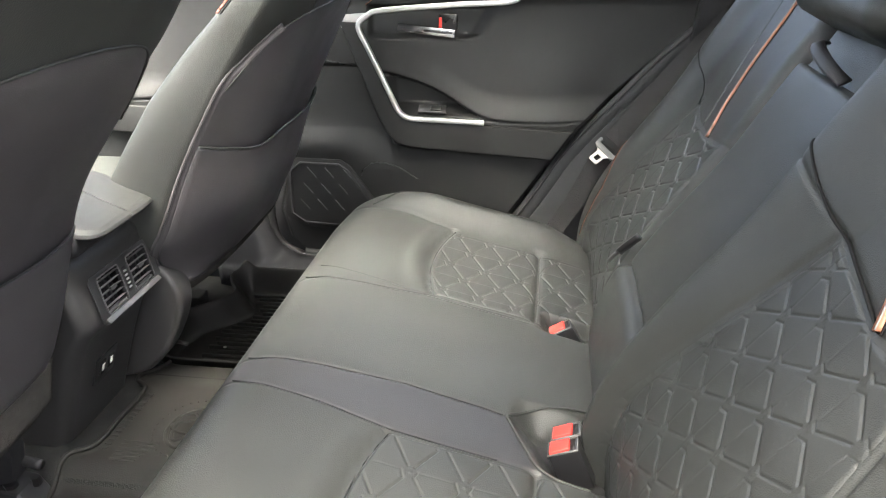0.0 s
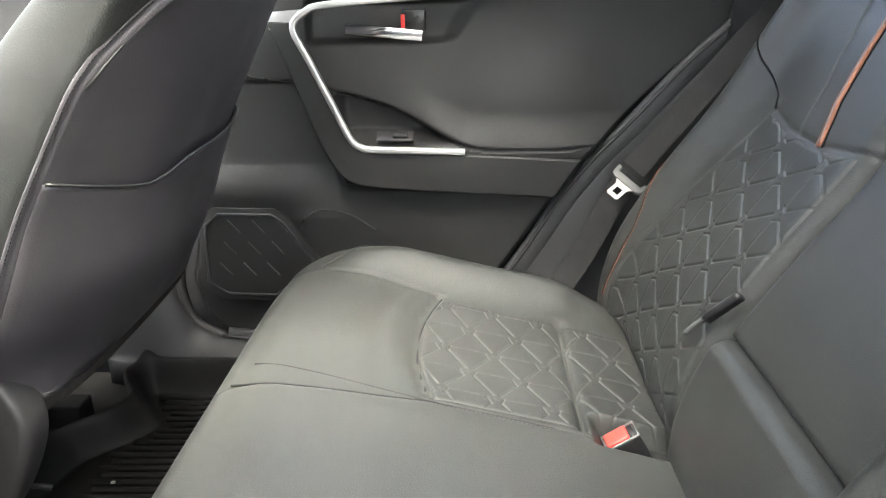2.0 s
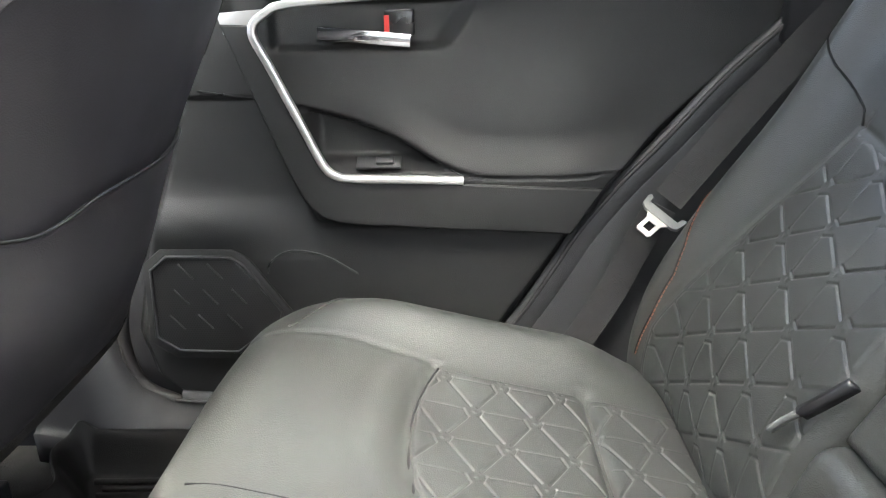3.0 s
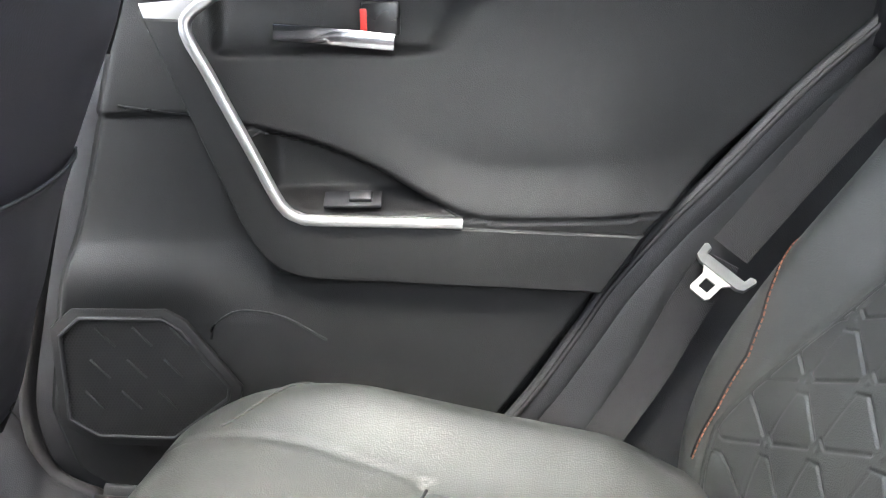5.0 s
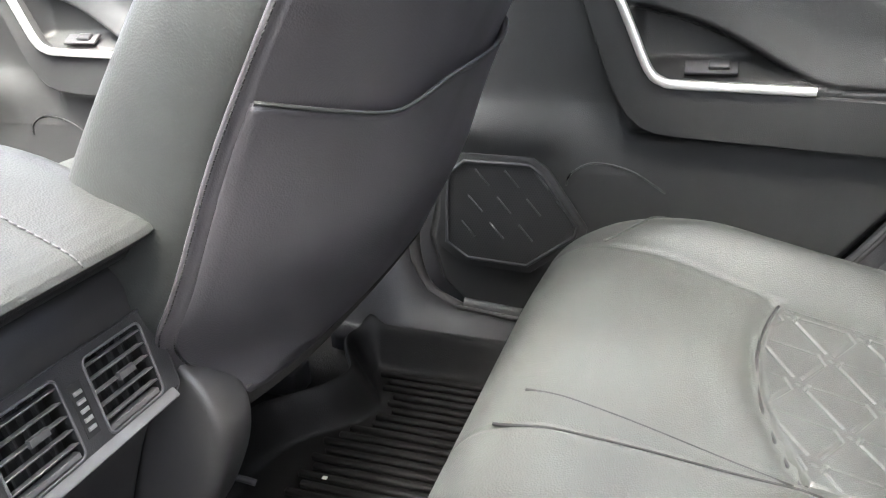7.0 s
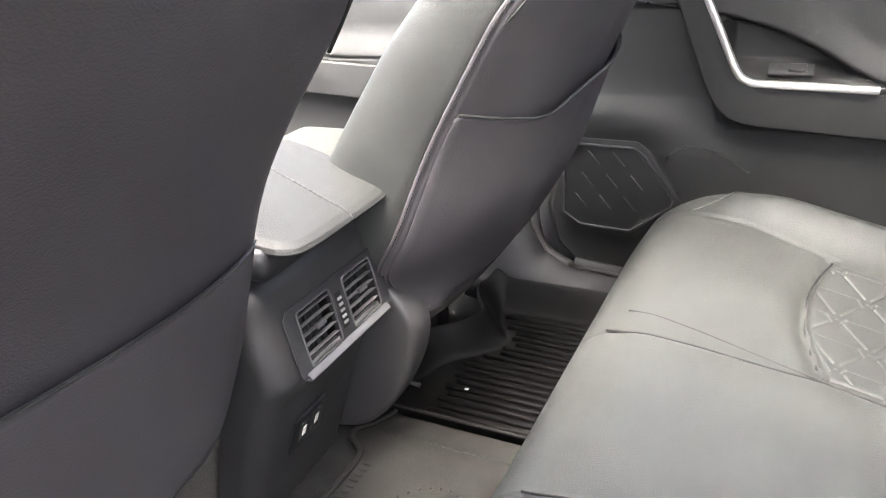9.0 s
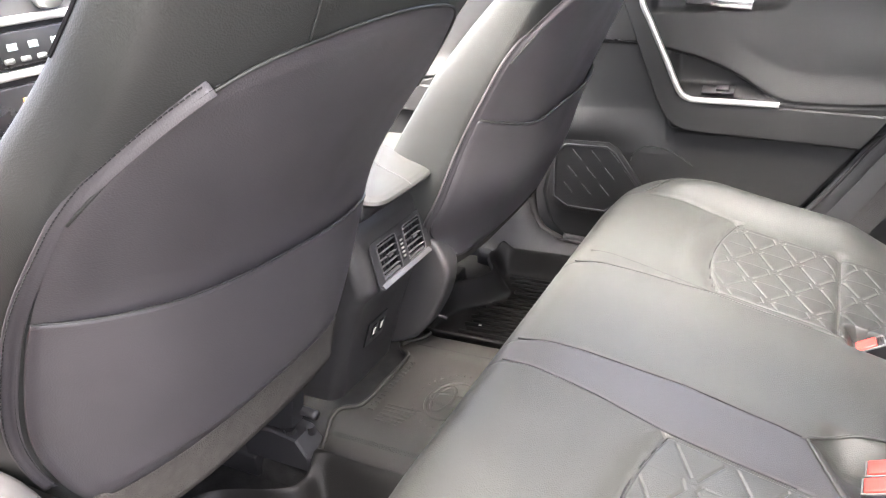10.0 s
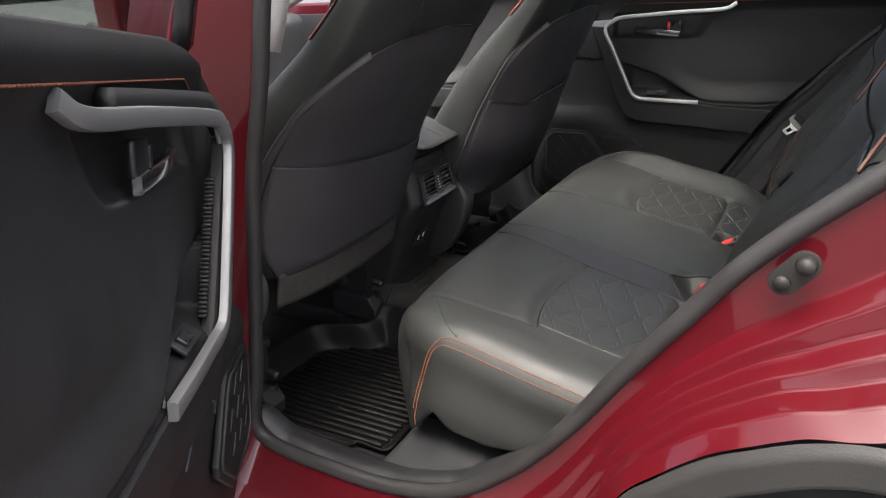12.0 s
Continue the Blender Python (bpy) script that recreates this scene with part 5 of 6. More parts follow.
sweep("seal_lip", inner_lip, ring(0.009, 8), SEAL, seal, up=(0, 1, 0))

# outer skin: each row runs from the opening to a line on the body
OUTER = spline([(-0.50, -0.70, 1.10), (-0.56, -0.76, 0.95), (-0.60, -0.82, 0.86), (-0.635, -0.84, 0.72), (-0.645, -0.845, 0.59), (-0.65, -0.85, 0.45), (-0.66, -0.855, 0.22), (-0.66, -0.855, 0.06), (-0.60, -0.85, -0.06), (-0.45, -0.845, -0.09),
                (-0.28, -0.845, -0.09), (-0.10, -0.85, -0.02), (0.02, -0.86, 0.13), (0.096, -0.865, 0.275), (0.140, -0.868, 0.325), (0.191, -0.87, 0.370), (0.235, -0.872, 0.396), (0.285, -0.872, 0.420), (0.35, -0.872, 0.435), (0.50, -0.86, 0.50),
                (0.66, -0.83, 0.72), (0.66, -0.76, 0.92), (0.60, -0.70, 1.08)], 170)
STEP = np.array([(0.0, 0.0), (0.06, 0.01), (0.34, 0.05), (0.36, 0.055), (0.44, 0.27), (0.46, 0.285), (0.56, 0.315), (0.58, 0.325), (0.64, 0.52), (0.66, 0.535), (0.76, 0.57), (0.78, 0.585), (0.84, 0.80), (0.86, 0.82), (1.0, 1.0)])


def skin(u, v):
    k = np.linspace(0, 1, 170)
    a = [np.interp(u, k, OPENING[:, c]) for c in range(3)]
    b = [np.interp(u, k, OUTER[:, c]) for c in range(3)]
    w = np.interp(v, STEP[:, 0], STEP[:, 1])
    w = v + (w - v) * smoothstep(0.50, 0.60, u) + (np.minimum(1, v * 2.2) - v) * (1 - smoothstep(0.30, 0.42, u))
    return a[0] + (b[0] - a[0]) * v, a[1] + (b[1] - a[1]) * w, a[2] + (b[2] - a[2]) * v


body = thing("wall_left", (-0.2, -0.80, 0.0), "glossy red painted body side round the open rear doorway", "car body", kind="structure")
sheet("door_surround", skin, np.linspace(0, 1, 260), np.linspace(0, 1, 150), PAINT, body, "deep red gloss paint")
ARCH = spline([(0.02, -0.868, 0.13), (0.096, -0.872, 0.275), (0.140, -0.875, 0.325), (0.191, -0.877, 0.370), (0.235, -0.879, 0.396), (0.285, -0.88, 0.420), (0.35, -0.88, 0.433), (0.46, -0.88, 0.425), (0.60, -0.88, 0.35), (0.70, -0.88, 0.22), (0.76, -0.87, 0.02)], 60)
AT = np.gradient(ARCH, axis=0)
AT /= np.linalg.norm(AT, axis=1)[:, None]
AN = np.stack([AT[:, 2], 0 * AT[:, 0], -AT[:, 0]], -1)


def arch_face(u, v):
    k = np.linspace(0, 1, 60)
    p = [np.interp(u, k, ARCH[:, c]) for c in range(3)]
    n = [np.interp(u, k, AN[:, c]) for c in range(3)]
    d = 0.046 * np.minimum(v * 2, 1)
    return p[0] + n[0] * d, p[1] - 0.010 * smoothstep(0, 0.1, v) + 0.10 * np.maximum(v - 0.5, 0) * 2, p[2] + n[2] * d


sheet("arch_cladding", arch_face, np.linspace(0, 1, 60), np.linspace(0, 1, 20), CLADDING, body, "dark grey plastic wheel arch cladding")
# solid near-black block in place of the hollow wheel well
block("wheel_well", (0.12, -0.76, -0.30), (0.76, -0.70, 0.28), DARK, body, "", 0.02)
block("quarter_panel", (0.80, -0.86, -0.20), (1.50, -0.78, 0.72), PAINT, body, "deep red gloss paint", 0.03, 3)
block("rocker_cladding", (-1.80, -0.86, -0.26), (-0.02, -0.72, -0.085), CLADDING, body, "dark grey plastic rocker cladding", 0.015, 2)
block("front_door_skin", (-1.75, -0.87, -0.08), (-0.672, -0.80, 0.70), PAINT, body, "deep red gloss paint", 0.02, 3)
block("front_door_frame", (-0.72, -0.80, 0.69), (-0.672, -0.77, 1.05), PAINT, body, "deep red gloss paint", 0.006, 2)
# check link of the open door on the front jamb
CK = Matrix.Translation((-0.565, -0.792, 0.490))
block("check_bracket", (-0.022, -0.014, -0.030), (0.018, 0.010, 0.030), STEEL, body, "bare steel check bracket", 0.008, 3, CK)
block("check_arm", (-0.010, -0.070, -0.010), (0.006, 0.0, 0.010), STEEL, body, "bare steel check arm", 0.004, 2, CK)
for dz in (-0.018, 0.018):
    bm = bmesh.new()
    bmesh.ops.create_cone(bm, cap_ends=True, segments=10, radius1=0.009, radius2=0.008, depth=0.014, matrix=CK @ Matrix.Translation((0.018, 0, dz)) @ Matrix.Rotation(radians(90), 4, 'Y'))
    part("check_bolt", bm, STEEL, body, "bare steel bolt")
# striker on the rear jamb
STK = Matrix.Translation((0.249, -0.759, 0.543)) @ Matrix.Rotation(radians(90), 4, 'X') @ Matrix.Rotation(radians(48), 4, 'Z')
prism("striker_plate", [(0.016 * math.cos(a) + (0.014 if math.cos(a) > 0 else -0.014), 0.016 * math.sin(a)) for a in [2 * math.pi * i / 20 for i in range(20)]], 0.006, DARK_STEEL, body, "grey steel striker plate", 0.002, STK)
for dx in (-0.020, 0.020):
    bm = bmesh.new()
    bmesh.ops.create_cone(bm, cap_ends=True, segments=16, radius1=0.009 if dx < 0 else 0.011, radius2=0.008, depth=0.004 if dx < 0 else 0.012, matrix=STK @ Matrix.Translation((dx * 0.8, 0, 0.008 if dx < 0 else 0.012)))
    part("striker_bolt", bm, DARK_STEEL, body, "steel bolt")

wheel = thing("car_wheel", (0.37, -0.78, -0.08), "black rubber rear tyre on a dark rim", "wheel")
bm = bmesh.new()
bmesh.ops.create_cone(bm, cap_ends=True, segments=48, radius1=0.355, radius2=0.355, depth=0.20, matrix=Matrix.Translation((0.37, -0.755, -0.085)) @ Matrix.Rotation(radians(90), 4, 'X'))
bmesh.ops.bevel(bm, geom=[e for e in bm.edges if abs(e.verts[0].co.y - e.verts[1].co.y) < 1e-6], offset=0.03, segments=3, affect='EDGES')
part("tyre", bm, TYRE, wheel)
bm = bmesh.new()
bmesh.ops.create_cone(bm, cap_ends=True, segments=32, radius1=0.22, radius2=0.20, depth=0.02, matrix=Matrix.Translation((0.37, -0.862, -0.085)) @ Matrix.Rotation(radians(90), 4, 'X'))
part("rim", bm, GREYP, wheel)

# inner trim of the near doorway
post("pillar_b", (-0.508, -0.700, 0.765), (-0.43, -0.62, 1.12), 0.060, 0.05, TRIM_LIGHT, "pale upper trim of the middle pillar")
post("pillar_b", (-0.725, -0.722, 0.0), (-0.618, -0.722, 0.762), 0.06, 0.03, PLASTIC_LOW, "black lower trim of the middle pillar")
post("pillar_c", (0.55, -0.70, 0.10), (0.56, -0.62, 1.10), 0.14, 0.06, PLASTIC_LOW, "black trimmed rear pillar beside the seat back")


def sill(u, v):
    x = -0.62 + u * 0.56
    zo = np.interp(x, [-0.62, -0.56, -0.45, -0.32, -0.20, -0.10, -0.06], [0.115, 0.068, 0.056, 0.058, 0.092, 0.165, 0.20]) - 0.006
    y = -0.728 + v * 0.10
    zi = np.interp(x, [-0.62, -0.40, -0.25, -0.06], [0.02, 0.012, 0.03, 0.16])
    return x, y, zo + (zi - zo) * smoothstep(0.35, 1.0, v) + 0.006 * np.sin(np.pi * np.clip(v / 0.4, 0, 1))


sl = sheet("trim_sill", sill, np.linspace(0, 1, 60), np.linspace(0, 1, 24), PLASTIC_LOW, None, "black plastic scuff plate on the door sill", back=(0, 0, -0.05))
tagged(sl, category="sill trim", kind="structure")


def far_sill(u, v):
    x = -0.80 + u * 0.55
    zo = np.interp(x, [-0.80, -0.70, -0.655, -0.61, -0.48, -0.25], [0.30, 0.17, 0.085, 0.058, 0.040, 0.060])
    zi = np.interp(x, [-0.80, -0.72, -0.60, -0.25], [0.05, 0.035, 0.028, 0.02])
    return x, 0.655 + v * 0.10, zi + (zo - zi) * smoothstep(0.05, 0.8, v)


fs = sheet("trim_sill", far_sill, np.linspace(0, 1, 50), np.linspace(0, 1, 24), PLASTIC_LOW, None, "black plastic scuff plate on the door sill", back=(0, 0, -0.05))
tagged(fs, category="sill trim", kind="structure")
far_seal = thing("trim_door_seal", (0.04, 0.75, 0.33), "black rubber seal beside the closed rear door", "seal", kind="structure")
FS = spline([(-0.60, 0.745, 0.055), (-0.45, 0.745, 0.045), (-0.22, 0.745, 0.055), (-0.10, 0.745, 0.125), (-0.040, 0.745, 0.190), (0.018, 0.745, 0.278), (0.053, 0.745, 0.335), (0.112, 0.745, 0.409), (0.168, 0.745, 0.468), (0.250, 0.745, 0.560), (0.312, 0.745, 0.618), (0.40, 0.745, 0.70), (0.46, 0.73, 0.78)], 80)
sweep("seal_tube", FS + np.array((0.004, 0.002, -0.003)), ring(0.021, 12, 0.45), PLASTIC, far_seal, up=(0, 1, 0))
sweep("seal_lip", FS + np.array((-0.006, -0.008, 0.004)), ring(0.0035, 8), SEAL, far_seal, up=(0, 1, 0))
FF = spline([(-0.50, 0.745, 0.72), (-0.560, 0.745, 0.56), (-0.605, 0.745, 0.43), (-0.645, 0.745, 0.303), (-0.676, 0.745, 0.18), (-0.660, 0.745, 0.09), (-0.60, 0.745, 0.052)], 50)
sweep("seal_tube", FF, ring(0.010, 8), SEAL, far_seal, up=(0, 1, 0))


def rear_trim(u, v):
    """Dark moulding from the far seal back behind the seat."""
    z = 0.05 + v * 0.70
    a = np.interp(z, FS[24:, 2], FS[24:, 0]) + 0.016
    return a + u * 0.30, 0.742 - 0.010 * np.sin(np.pi * u), z


rt = sheet("trim_rear_quarter", rear_trim, np.linspace(0, 1, 20), np.linspace(0, 1, 30), PLASTIC, None, "black moulded trim behind the far door", back=(0, 0.04, 0))
tagged(rt, category="trim panel", kind="structure")


def near_trim(u, v):
    """Plain moulding between the near sill and the end of the bench."""
    x = -0.385 + u * 0.385
    z0 = np.interp(x, [-0.40, -0.30, -0.20, -0.10, 0.0, 0.15], [0.045, 0.052, 0.085, 0.150, 0.235, 0.40])
    return x, -0.716 + 0.19 * v, z0 - 0.004 - np.maximum(z0 - 0.060, 0) * smoothstep(0, 0.5, v) - 0.01 * smoothstep(0.02, 0.0, u)


nt2 = sheet("trim_bench_end", near_trim, np.linspace(0, 1, 40), np.linspace(0, 1, 30), PLASTIC, None, "smooth black moulding beside the bench end", back=(0, 0, -0.03))
tagged(nt2, category="trim panel", kind="structure")


# ---- rubber mats ----
def mat_pan(name, ya, yb, label, front, wall_side, outer_rim, rib_range, x_end, group="rubber mats"):
    """A moulded tray with ribs and an upturned rim; front: points (y, x) of its front edge; wall_side: the side (+1, -1) that climbs the tunnel."""
    root = thing(name, (-0.62, (ya + yb) / 2, 0.0), label, "floor mat", group)
    fl = spline(front, 60)
    o = np.argsort(fl[:, 0])
    edge = lambda y: np.interp(y, fl[o, 0], fl[o, 1])

    def fn(u, v):
        y = ya + v * (yb - ya)
        outer = (yb - y) if wall_side < 0 else (y - ya)
        inner = (y - ya) if wall_side < 0 else (yb - y)
        x0 = edge(y)
        xe = x_end - 0.05 * (1 - smoothstep(0.0, 0.05, outer))
        x = x0 + u ** 1.5 * (xe - x0)
        zf = 0.060 * (1 - smoothstep(0.004, 0.050, x - x0)) - 0.006 * (1 - smoothstep(0.0, 0.005, x - x0))
        zi = 0.082 * (1 - smoothstep(0.0, 0.055, inner))
        zo = outer_rim * (1 - smoothstep(0.004, 0.040, outer)) - 0.004 * (1 - smoothstep(0.0, 0.004, outer))
        ze = 0.008 * smoothstep(-0.014, -0.004, x - xe)
        z = (np.maximum(zf, 0) ** 3 + np.maximum(zi, 0) ** 3 + np.maximum(zo, 0) ** 3) ** (1 / 3)
        return x, y, -0.005 + np.minimum(z, 0.084) + ze
    sheet("tray", fn, np.linspace(0, 1, 130), np.linspace(0, 1, 130), RUBBER, root, back=(0, 0, -0.007))
    y0, y1, x0, x1 = rib_range
    k, y = 0, y0
    while y < y1:
        a = max(x0, float(edge(y)) + 0.058) + 0.012 * (k % 2)
        outer = (yb - y) if wall_side < 0 else (y - ya)
        b = x1 - 0.03 * (1 - min(outer / 0.06, 1))
        block("rib", (a, y - 0.0048, -0.007), (b, y + 0.0048, 0.0020), RUBBER, root, "", 0.002, 1)
        y += 0.0172
        k += 1
    return root


mat_pan("floor_mat", -0.640, -0.190, "black ribbed rubber floor mat behind the driver seat", [(-0.64, -0.815), (-0.56, -0.85), (-0.48, -0.845), (-0.36, -0.835), (-0.315, -0.815), (-0.292, -0.775), (-0.275, -0.730), (-0.252, -0.700), (-0.19, -0.690)], 1, 0.030, (-0.605, -0.250, -0.795, -0.435), -0.415)
mat_pan("floor_mat", 0.200, 0.665, "black ribbed rubber floor mat behind the passenger seat", [(0.20, -0.72), (0.30, -0.80), (0.40, -0.79), (0.44, -0.765), (0.483, -0.722), (0.53, -0.705), (0.58, -0.735), (0.62, -0.750), (0.665, -0.730)], -1, 0.058, (0.262, 0.61, -0.70, -0.40), -0.36)
centre_mat = thing("centre_mat", (-0.60, 0.0, 0.07), "black rubber centre mat with a round moulded emblem", "floor mat")
MAT_FRONT = spline([(-0.186, -0.694), (-0.156, -0.702), (-0.117, -0.714), (-0.095, -0.709), (-0.070, -0.682), (0.0, -0.680), (0.082, -0.681), (0.108, -0.709), (0.130, -0.714), (0.165, -0.702), (0.198, -0.694)], 90)


def centre_tray(u, v):
    y = -0.186 + v * 0.384
    x0 = np.interp(y, MAT_FRONT[:, 0], MAT_FRONT[:, 1])
    z = 0.078 - 0.016 * (1 - smoothstep(-0.178, -0.095, y)) - 0.016 * smoothstep(0.105, 0.19, y)
    return x0 + u * (-0.305 - x0), y, z + 0.004 * (1 - smoothstep(0.0, 0.03, u))


sheet("tray", centre_tray, np.linspace(0, 1, 60), np.linspace(0, 1, 90), RUBBER_DUSTY, centre_mat, back=(0, 0, -0.008))
rim = np.stack(centre_tray(np.zeros(90), (MAT_FRONT[:, 0] + 0.186) / 0.384), -1)
sweep("mat_rim", rim + np.array((0.001, 0, 0.002)), ring(0.0042, 8), RUBBER_DUSTY, centre_mat, "raised front rim")
for i in range(15):
    y = -0.072 + 0.0105 * i
    block("rim_tick", (-0.672, y - 0.002, 0.0745), (-0.660, y + 0.002, 0.0800), RUBBER_DUSTY, centre_mat, "", 0.001, 1)
EMB = Vector((-0.547, -0.003, 0.0775))


def emblem_ring(rx, ry, cx, cy, r=0.0025):
    pts = [(EMB.x + cx + rx * math.cos(a), EMB.y + cy + ry * math.sin(a), EMB.z) for a in [2 * math.pi * i / 40 for i in range(40)]]
    sweep("emblem", pts, ring(r, 6, 0.8), RUBBER_DUSTY, centre_mat, closed=True)


emblem_ring(0.042, 0.053, 0, 0, 0.0040)
emblem_ring(0.038, 0.017, 0.0, 0, 0.0034)
emblem_ring(0.016, 0.036, -0.015, 0, 0.0034)
for i in range(19):
    a = math.pi * (0.42 + 1.16 * i / 18)
    block("stud", (EMB.x + 0.064 * math.cos(a) - 0.0018, EMB.y + 0.074 * math.sin(a) - 0.0018, 0.074), (EMB.x + 0.064 * math.cos(a) + 0.0018, EMB.y + 0.074 * math.sin(a) + 0.0018, 0.0798), RUBBER_DUSTY, centre_mat, "", 0.001, 1)
for i in range(6):
    y = -0.094 + 0.0088 * i
    block("groove_rib", (-0.645, y - 0.002, 0.072), (-0.602 + 0.004 * i, y + 0.002, 0.0796), RUBBER_DUSTY, centre_mat, "", 0.001, 1)
lint = tagged(block("paper_scrap", (-0.664, 0.358, 0.0012), (-0.657, 0.364, 0.0030), TRIM_LIGHT, None, "tiny white paper scrap lying on the ribbed mat", 0.0008, 1), category="litter")

# ---- belts and buckles ----
far_belt = thing("seat_belt", (0.12, 0.66, 0.38), "dark grey seat belt with steel tongue beside the backrest", "seat belt", "seat belts")
UP = spline([(0.50, 0.66, 0.80), (0.36, 0.685, 0.648), (0.287, 0.687, 0.562), (0.215, 0.686, 0.470), (0.160, 0.680, 0.402)], 40)
sweep("webbing", UP, strap(0.043, 0.0016), WEBBING, far_belt, "dark woven webbing", up=(-0.35, -1, 0.25), smooth=False)
LOW = spline([(0.152, 0.684, 0.392), (0.125, 0.697, 0.330), (0.088, 0.699, 0.250), (0.040, 0.697, 0.170), (0.01, 0.695, 0.12)], 30)
sweep("webbing", LOW, strap(0.043, 0.0016), WEBBING, far_belt, "dark woven webbing", up=(-0.2, -1, 0.2), smooth=False)


def tongue(root, origin, along, normal):
    """A steel belt tongue: along points to its tip, normal out of its face."""
    a, n = Vector(along).normalized(), Vector(normal).normalized()
    s = n.cross(a).normalized()
    n = a.cross(s)
    M = Matrix((( s.x, a.x, n.x, origin[0]), (s.y, a.y, n.y, origin[1]), (s.z, a.z, n.z, origin[2]), (0, 0, 0, 1)))
    bar = [(-0.034, -0.010), (-0.031, -0.013), (-0.025, -0.011), (-0.024, -0.003), (0.024, -0.003), (0.025, -0.011), (0.031, -0.013), (0.034, -0.010), (0.031, 0.006), (0.024, 0.010), (-0.024, 0.010), (-0.031, 0.006)]
    prism("grip", bar, 0.008, GREYP, root, "grey plastic belt grip", 0.002, M @ Matrix.Translation((0, 0, -0.003)))
    bm = bmesh.new()
    out = [(-0.019, 0.009), (-0.012, 0.018), (-0.012, 0.037), (-0.009, 0.041), (0.009, 0.041), (0.012, 0.037), (0.012, 0.018), (0.019, 0.009)]
    hole = [(-0.006, 0.020), (-0.006, 0.033), (0.006, 0.033), (0.006, 0.020)]
    lo = [bm.verts.new((x, y, 0)) for x, y in out]
    hl = [bm.verts.new((x, y, 0)) for x, y in hole]
    quads = [(lo[0], lo[1], hl[0], hl[3], lo[6], lo[7]), (lo[1], lo[2], hl[1], hl[0]), (lo[2], lo[3], lo[4], lo[5], hl[2], hl[1]), (lo[5], lo[6], hl[3], hl[2])]
    fs = [bm.faces.new(q) for q in quads]
    r = bmesh.ops.extrude_face_region(bm, geom=fs)
    bmesh.ops.translate(bm, vec=(0, 0, 0.003), verts=[v for v in r["geom"] if isinstance(v, bmesh.types.BMVert)])
    bmesh.ops.transform(bm, matrix=M, verts=bm.verts)
    part("latch_plate", bm, STEEL, root, "bright steel latch plate", smooth=False)


tongue(far_belt, (0.150, 0.668, 0.384), (-0.060, -0.030, -0.042), (-0.45, -0.75, 0.35))

near_belt = thing("seat_belt", (0.12, -0.66, 0.38), "dark grey seat belt hanging beside the open door", "seat belt", "seat belts")
sweep("webbing", spline([(0.50, -0.655, 0.80), (0.38, -0.672, 0.648), (0.307, -0.675, 0.562), (0.235, -0.674, 0.470), (0.180, -0.672, 0.402)], 40), strap(0.047, 0.0016), WEBBING, near_belt, "dark woven webbing", up=(-0.35, 1, 0.25), smooth=False)
sweep("webbing", spline([(0.172, -0.674, 0.392), (0.145, -0.680, 0.330), (0.108, -0.682, 0.250), (0.07, -0.682, 0.17)], 30), strap(0.047, 0.0016), WEBBING, near_belt, "dark woven webbing", up=(-0.2, 1, 0.2), smooth=False)


def buckle(at, turn, tilt, label):
    root = thing("belt_buckle", at, label, "belt buckle", "belt buckles")
    M = Matrix.Translation(at) @ Matrix.Rotation(radians(turn), 4, 'Z') @ Matrix.Rotation(radians(tilt), 4, 'Y')
    body_part = block("housing", (-0.021, -0.0140, -0.060), (0.021, 0.0140, 0.006), GLOSS, root, "black plastic buckle housing", 0.004, 3, M)
    block("button", (-0.018, -0.0115, 0.0045), (0.010, 0.0115, 0.0100), RED_PLASTIC, body_part, "red release button", 0.002, 2, M)
    # rim line in a lighter grey than the housing
    sweep("rim", [tuple(M @ Vector(p)) for p in ((-0.0205, -0.0135, 0.006), (0.0205, -0.0135, 0.006), (0.0205, 0.0135, 0.006), (-0.0205, 0.0135, 0.006))], ring(0.0016, 6), GREYP, body_part, "grey rim", closed=True)
    # near-black patch stands for the shade in the slot
    block("slot", (0.012, -0.011, 0.0045), (0.017, 0.011, 0.0065), DARK, body_part, "", 0.0, 1, M)
    return root


buckle((0.062, 0.200, 0.194), 6, -30, "black belt buckle with red button beside the seat cushion")
buckle((0.070, -0.113, 0.215), -3, -24, "black belt buckle with red button in the seat hollow")
buckle((0.066, -0.143, 0.213), -3, -24, "black belt buckle with red button in the seat hollow")

# headrest over the middle place, and the pull strap of the folded armrest
head = thing("headrest", (0.46, 0.03, 0.80), "dark leather headrest on the rear backrest", "headrest")
block("pad", (-0.050, -0.150, -0.055), (0.050, 0.150, 0.085), LEATHER, head, "", 0.034, 6, Matrix.Translation((0.412, 0.070, 0.772)) @ Matrix.Rotation(radians(28), 4, 'Y'))
PS = spline([(0.376, 0.112, 0.702), (0.366, 0.106, 0.703), (0.361, 0.090, 0.699), (0.360, 0.060, 0.691), (0.362, 0.030, 0.683), (0.372, 0.008, 0.672)], 30)
sweep("pull_strap", PS, [(-0.008, -0.002), (0.008, -0.002), (0.0095, 0.0), (0.007, 0.003), (-0.007, 0.003), (-0.0095, 0.0)], PLASTIC_LOW, mid, "short black pull strap", up=(-0.5, 0, 1))

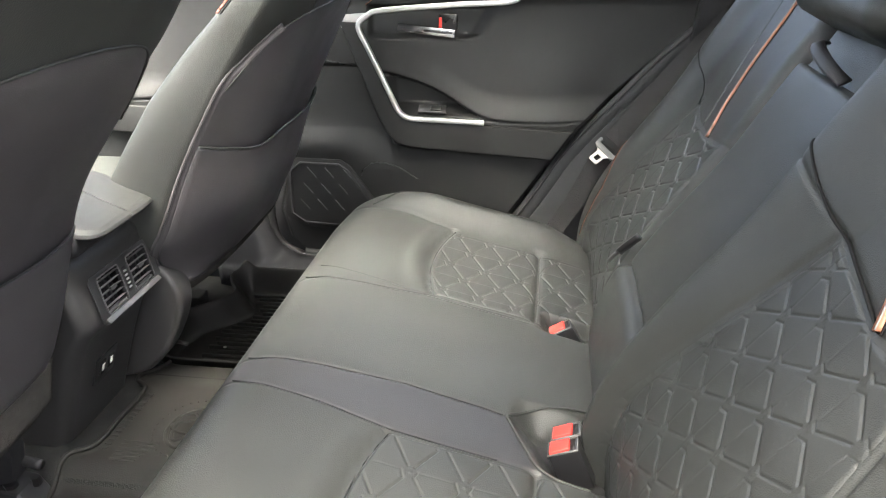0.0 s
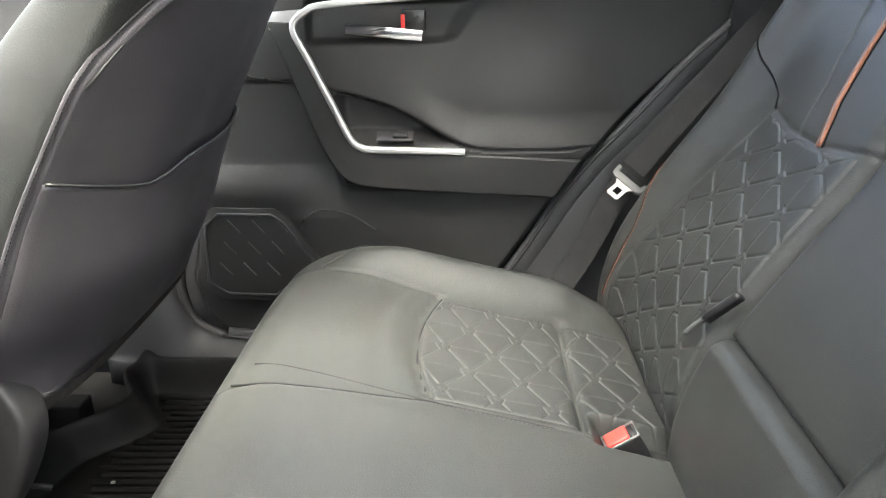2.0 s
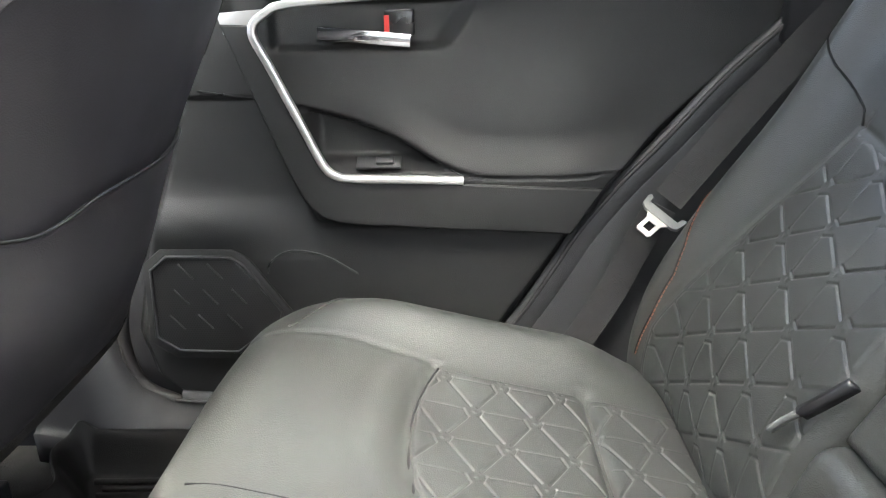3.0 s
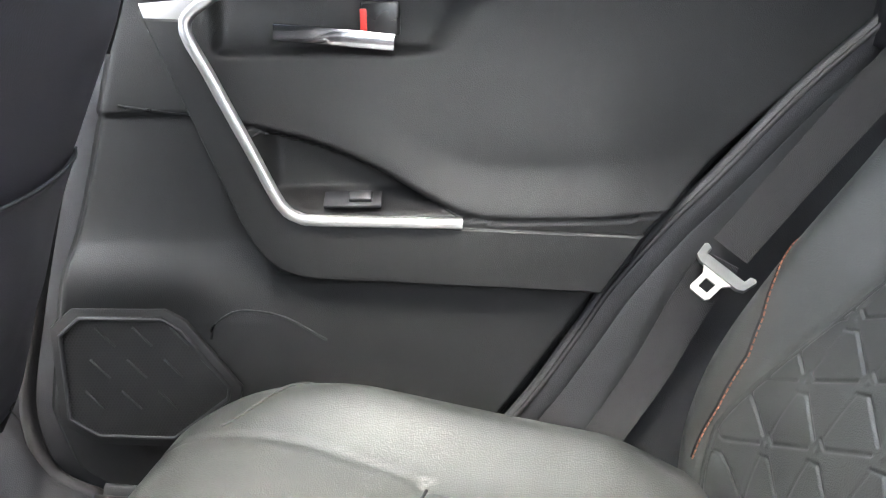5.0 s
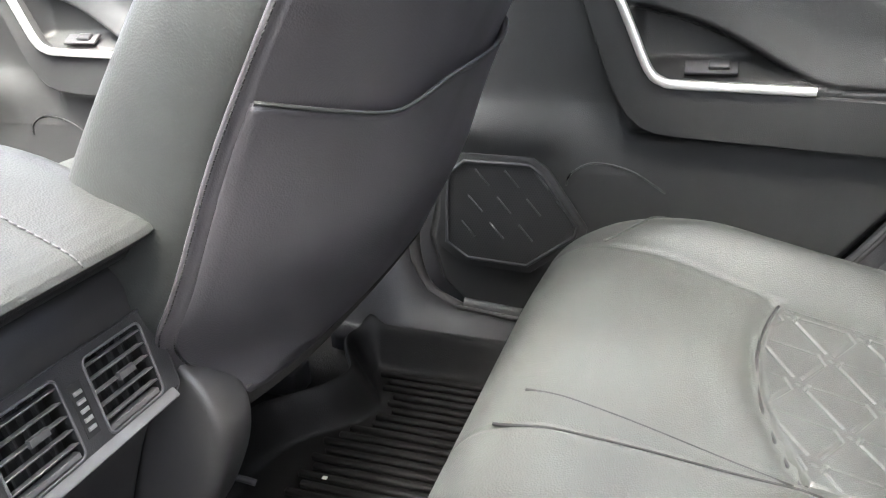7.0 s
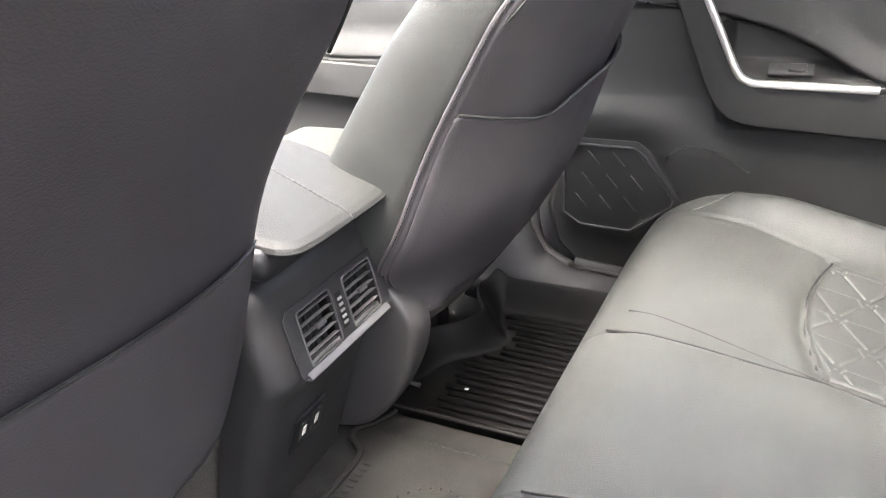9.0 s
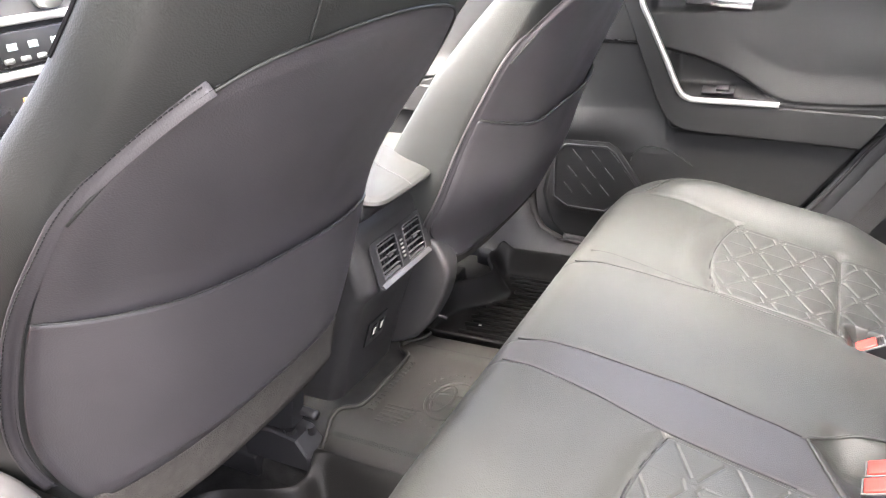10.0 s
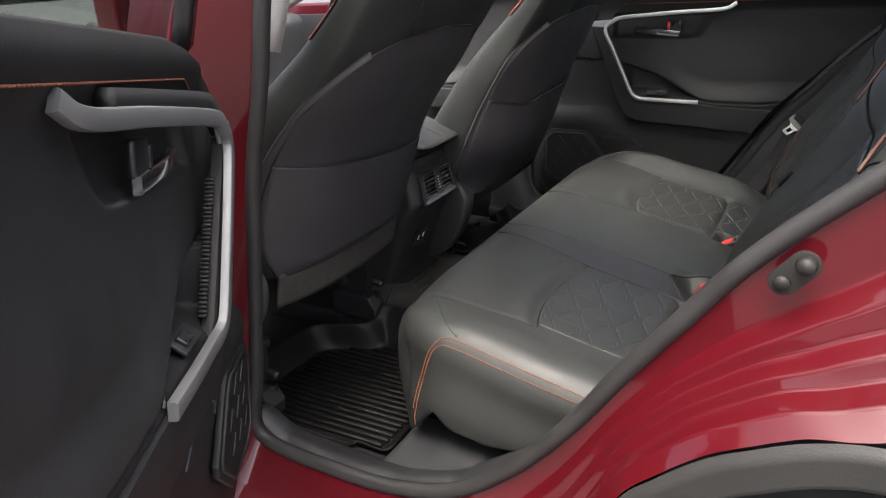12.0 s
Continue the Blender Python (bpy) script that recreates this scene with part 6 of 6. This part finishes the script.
# small hook and strap in the gap of the backrests
hook = thing("release_strap", (0.12, 0.19, 0.33), "small black strap with a pale tip between the backrests", "strap")
sweep("strap", spline([(0.178, 0.200, 0.380), (0.160, 0.210, 0.358), (0.150, 0.220, 0.342)], 12), strap(0.012, 0.006), GLOSS, hook, up=(0, 1, 0))
sweep("tip", spline([(0.150, 0.222, 0.342), (0.142, 0.232, 0.328), (0.135, 0.240, 0.314)], 8), strap(0.006, 0.004), GREYP, hook, "pale plastic tip", up=(0, 1, 0))

# ---- dashboard beyond the front seats ----
dash = thing("dashboard", (-1.70, 0.0, 0.4), "black dashboard with screen and climate panel", "dashboard")
block("dash_body", (-2.00, -0.70, 0.25), (-1.55, 0.72, 0.72), PLASTIC, dash, "", 0.06, 5)
block("centre_console_panel", (-1.60, -0.19, 0.10), (-1.455, 0.22, 0.77), PLASTIC, dash, "", 0.02, 3)
block("screen", (-1.47, -0.14, 0.79), (-1.44, 0.19, 0.93), GLOSS, dash, "black display screen", 0.008, 2)
for z in (0.602, 0.700):
    block("trim_bar", (-1.460, -0.19, z), (-1.436, 0.22, z + 0.016), SILVER, dash, "satin silver bar", 0.004, 2)
block("climate_panel", (-1.457, -0.15, 0.625), (-1.440, 0.19, 0.690), GLOSS, dash, "gloss black climate panel", 0.004, 2)
for y in (0.0, 0.045, 0.095):
    block("display_bar", (-1.4395, y - 0.010, 0.655), (-1.4380, y + 0.010, 0.668), PALE_DISPLAY, dash, "pale lit display", 0.0, 1)
block("lower_panel", (-1.457, -0.15, 0.50), (-1.442, 0.19, 0.590), GLOSS, dash, "gloss black switch panel", 0.004, 2)
block("amber_display", (-1.4415, -0.008, 0.553), (-1.4400, 0.030, 0.566), AMBER, dash, "amber lit display", 0.0, 1)
for i in range(5):
    block("button", (-1.440, -0.06 + 0.035 * i, 0.632), (-1.432, -0.040 + 0.035 * i, 0.642), GREYP, dash, "", 0.002, 1)
for y in (-0.05, 0.10):
    bm = bmesh.new()
    bmesh.ops.create_cone(bm, cap_ends=True, segments=24, radius1=0.026, radius2=0.023, depth=0.03, matrix=Matrix.Translation((-1.435, y, 0.745)) @ Matrix.Rotation(radians(90), 4, 'Y'))
    part("knob", bm, SILVER, dash, "satin silver knob")
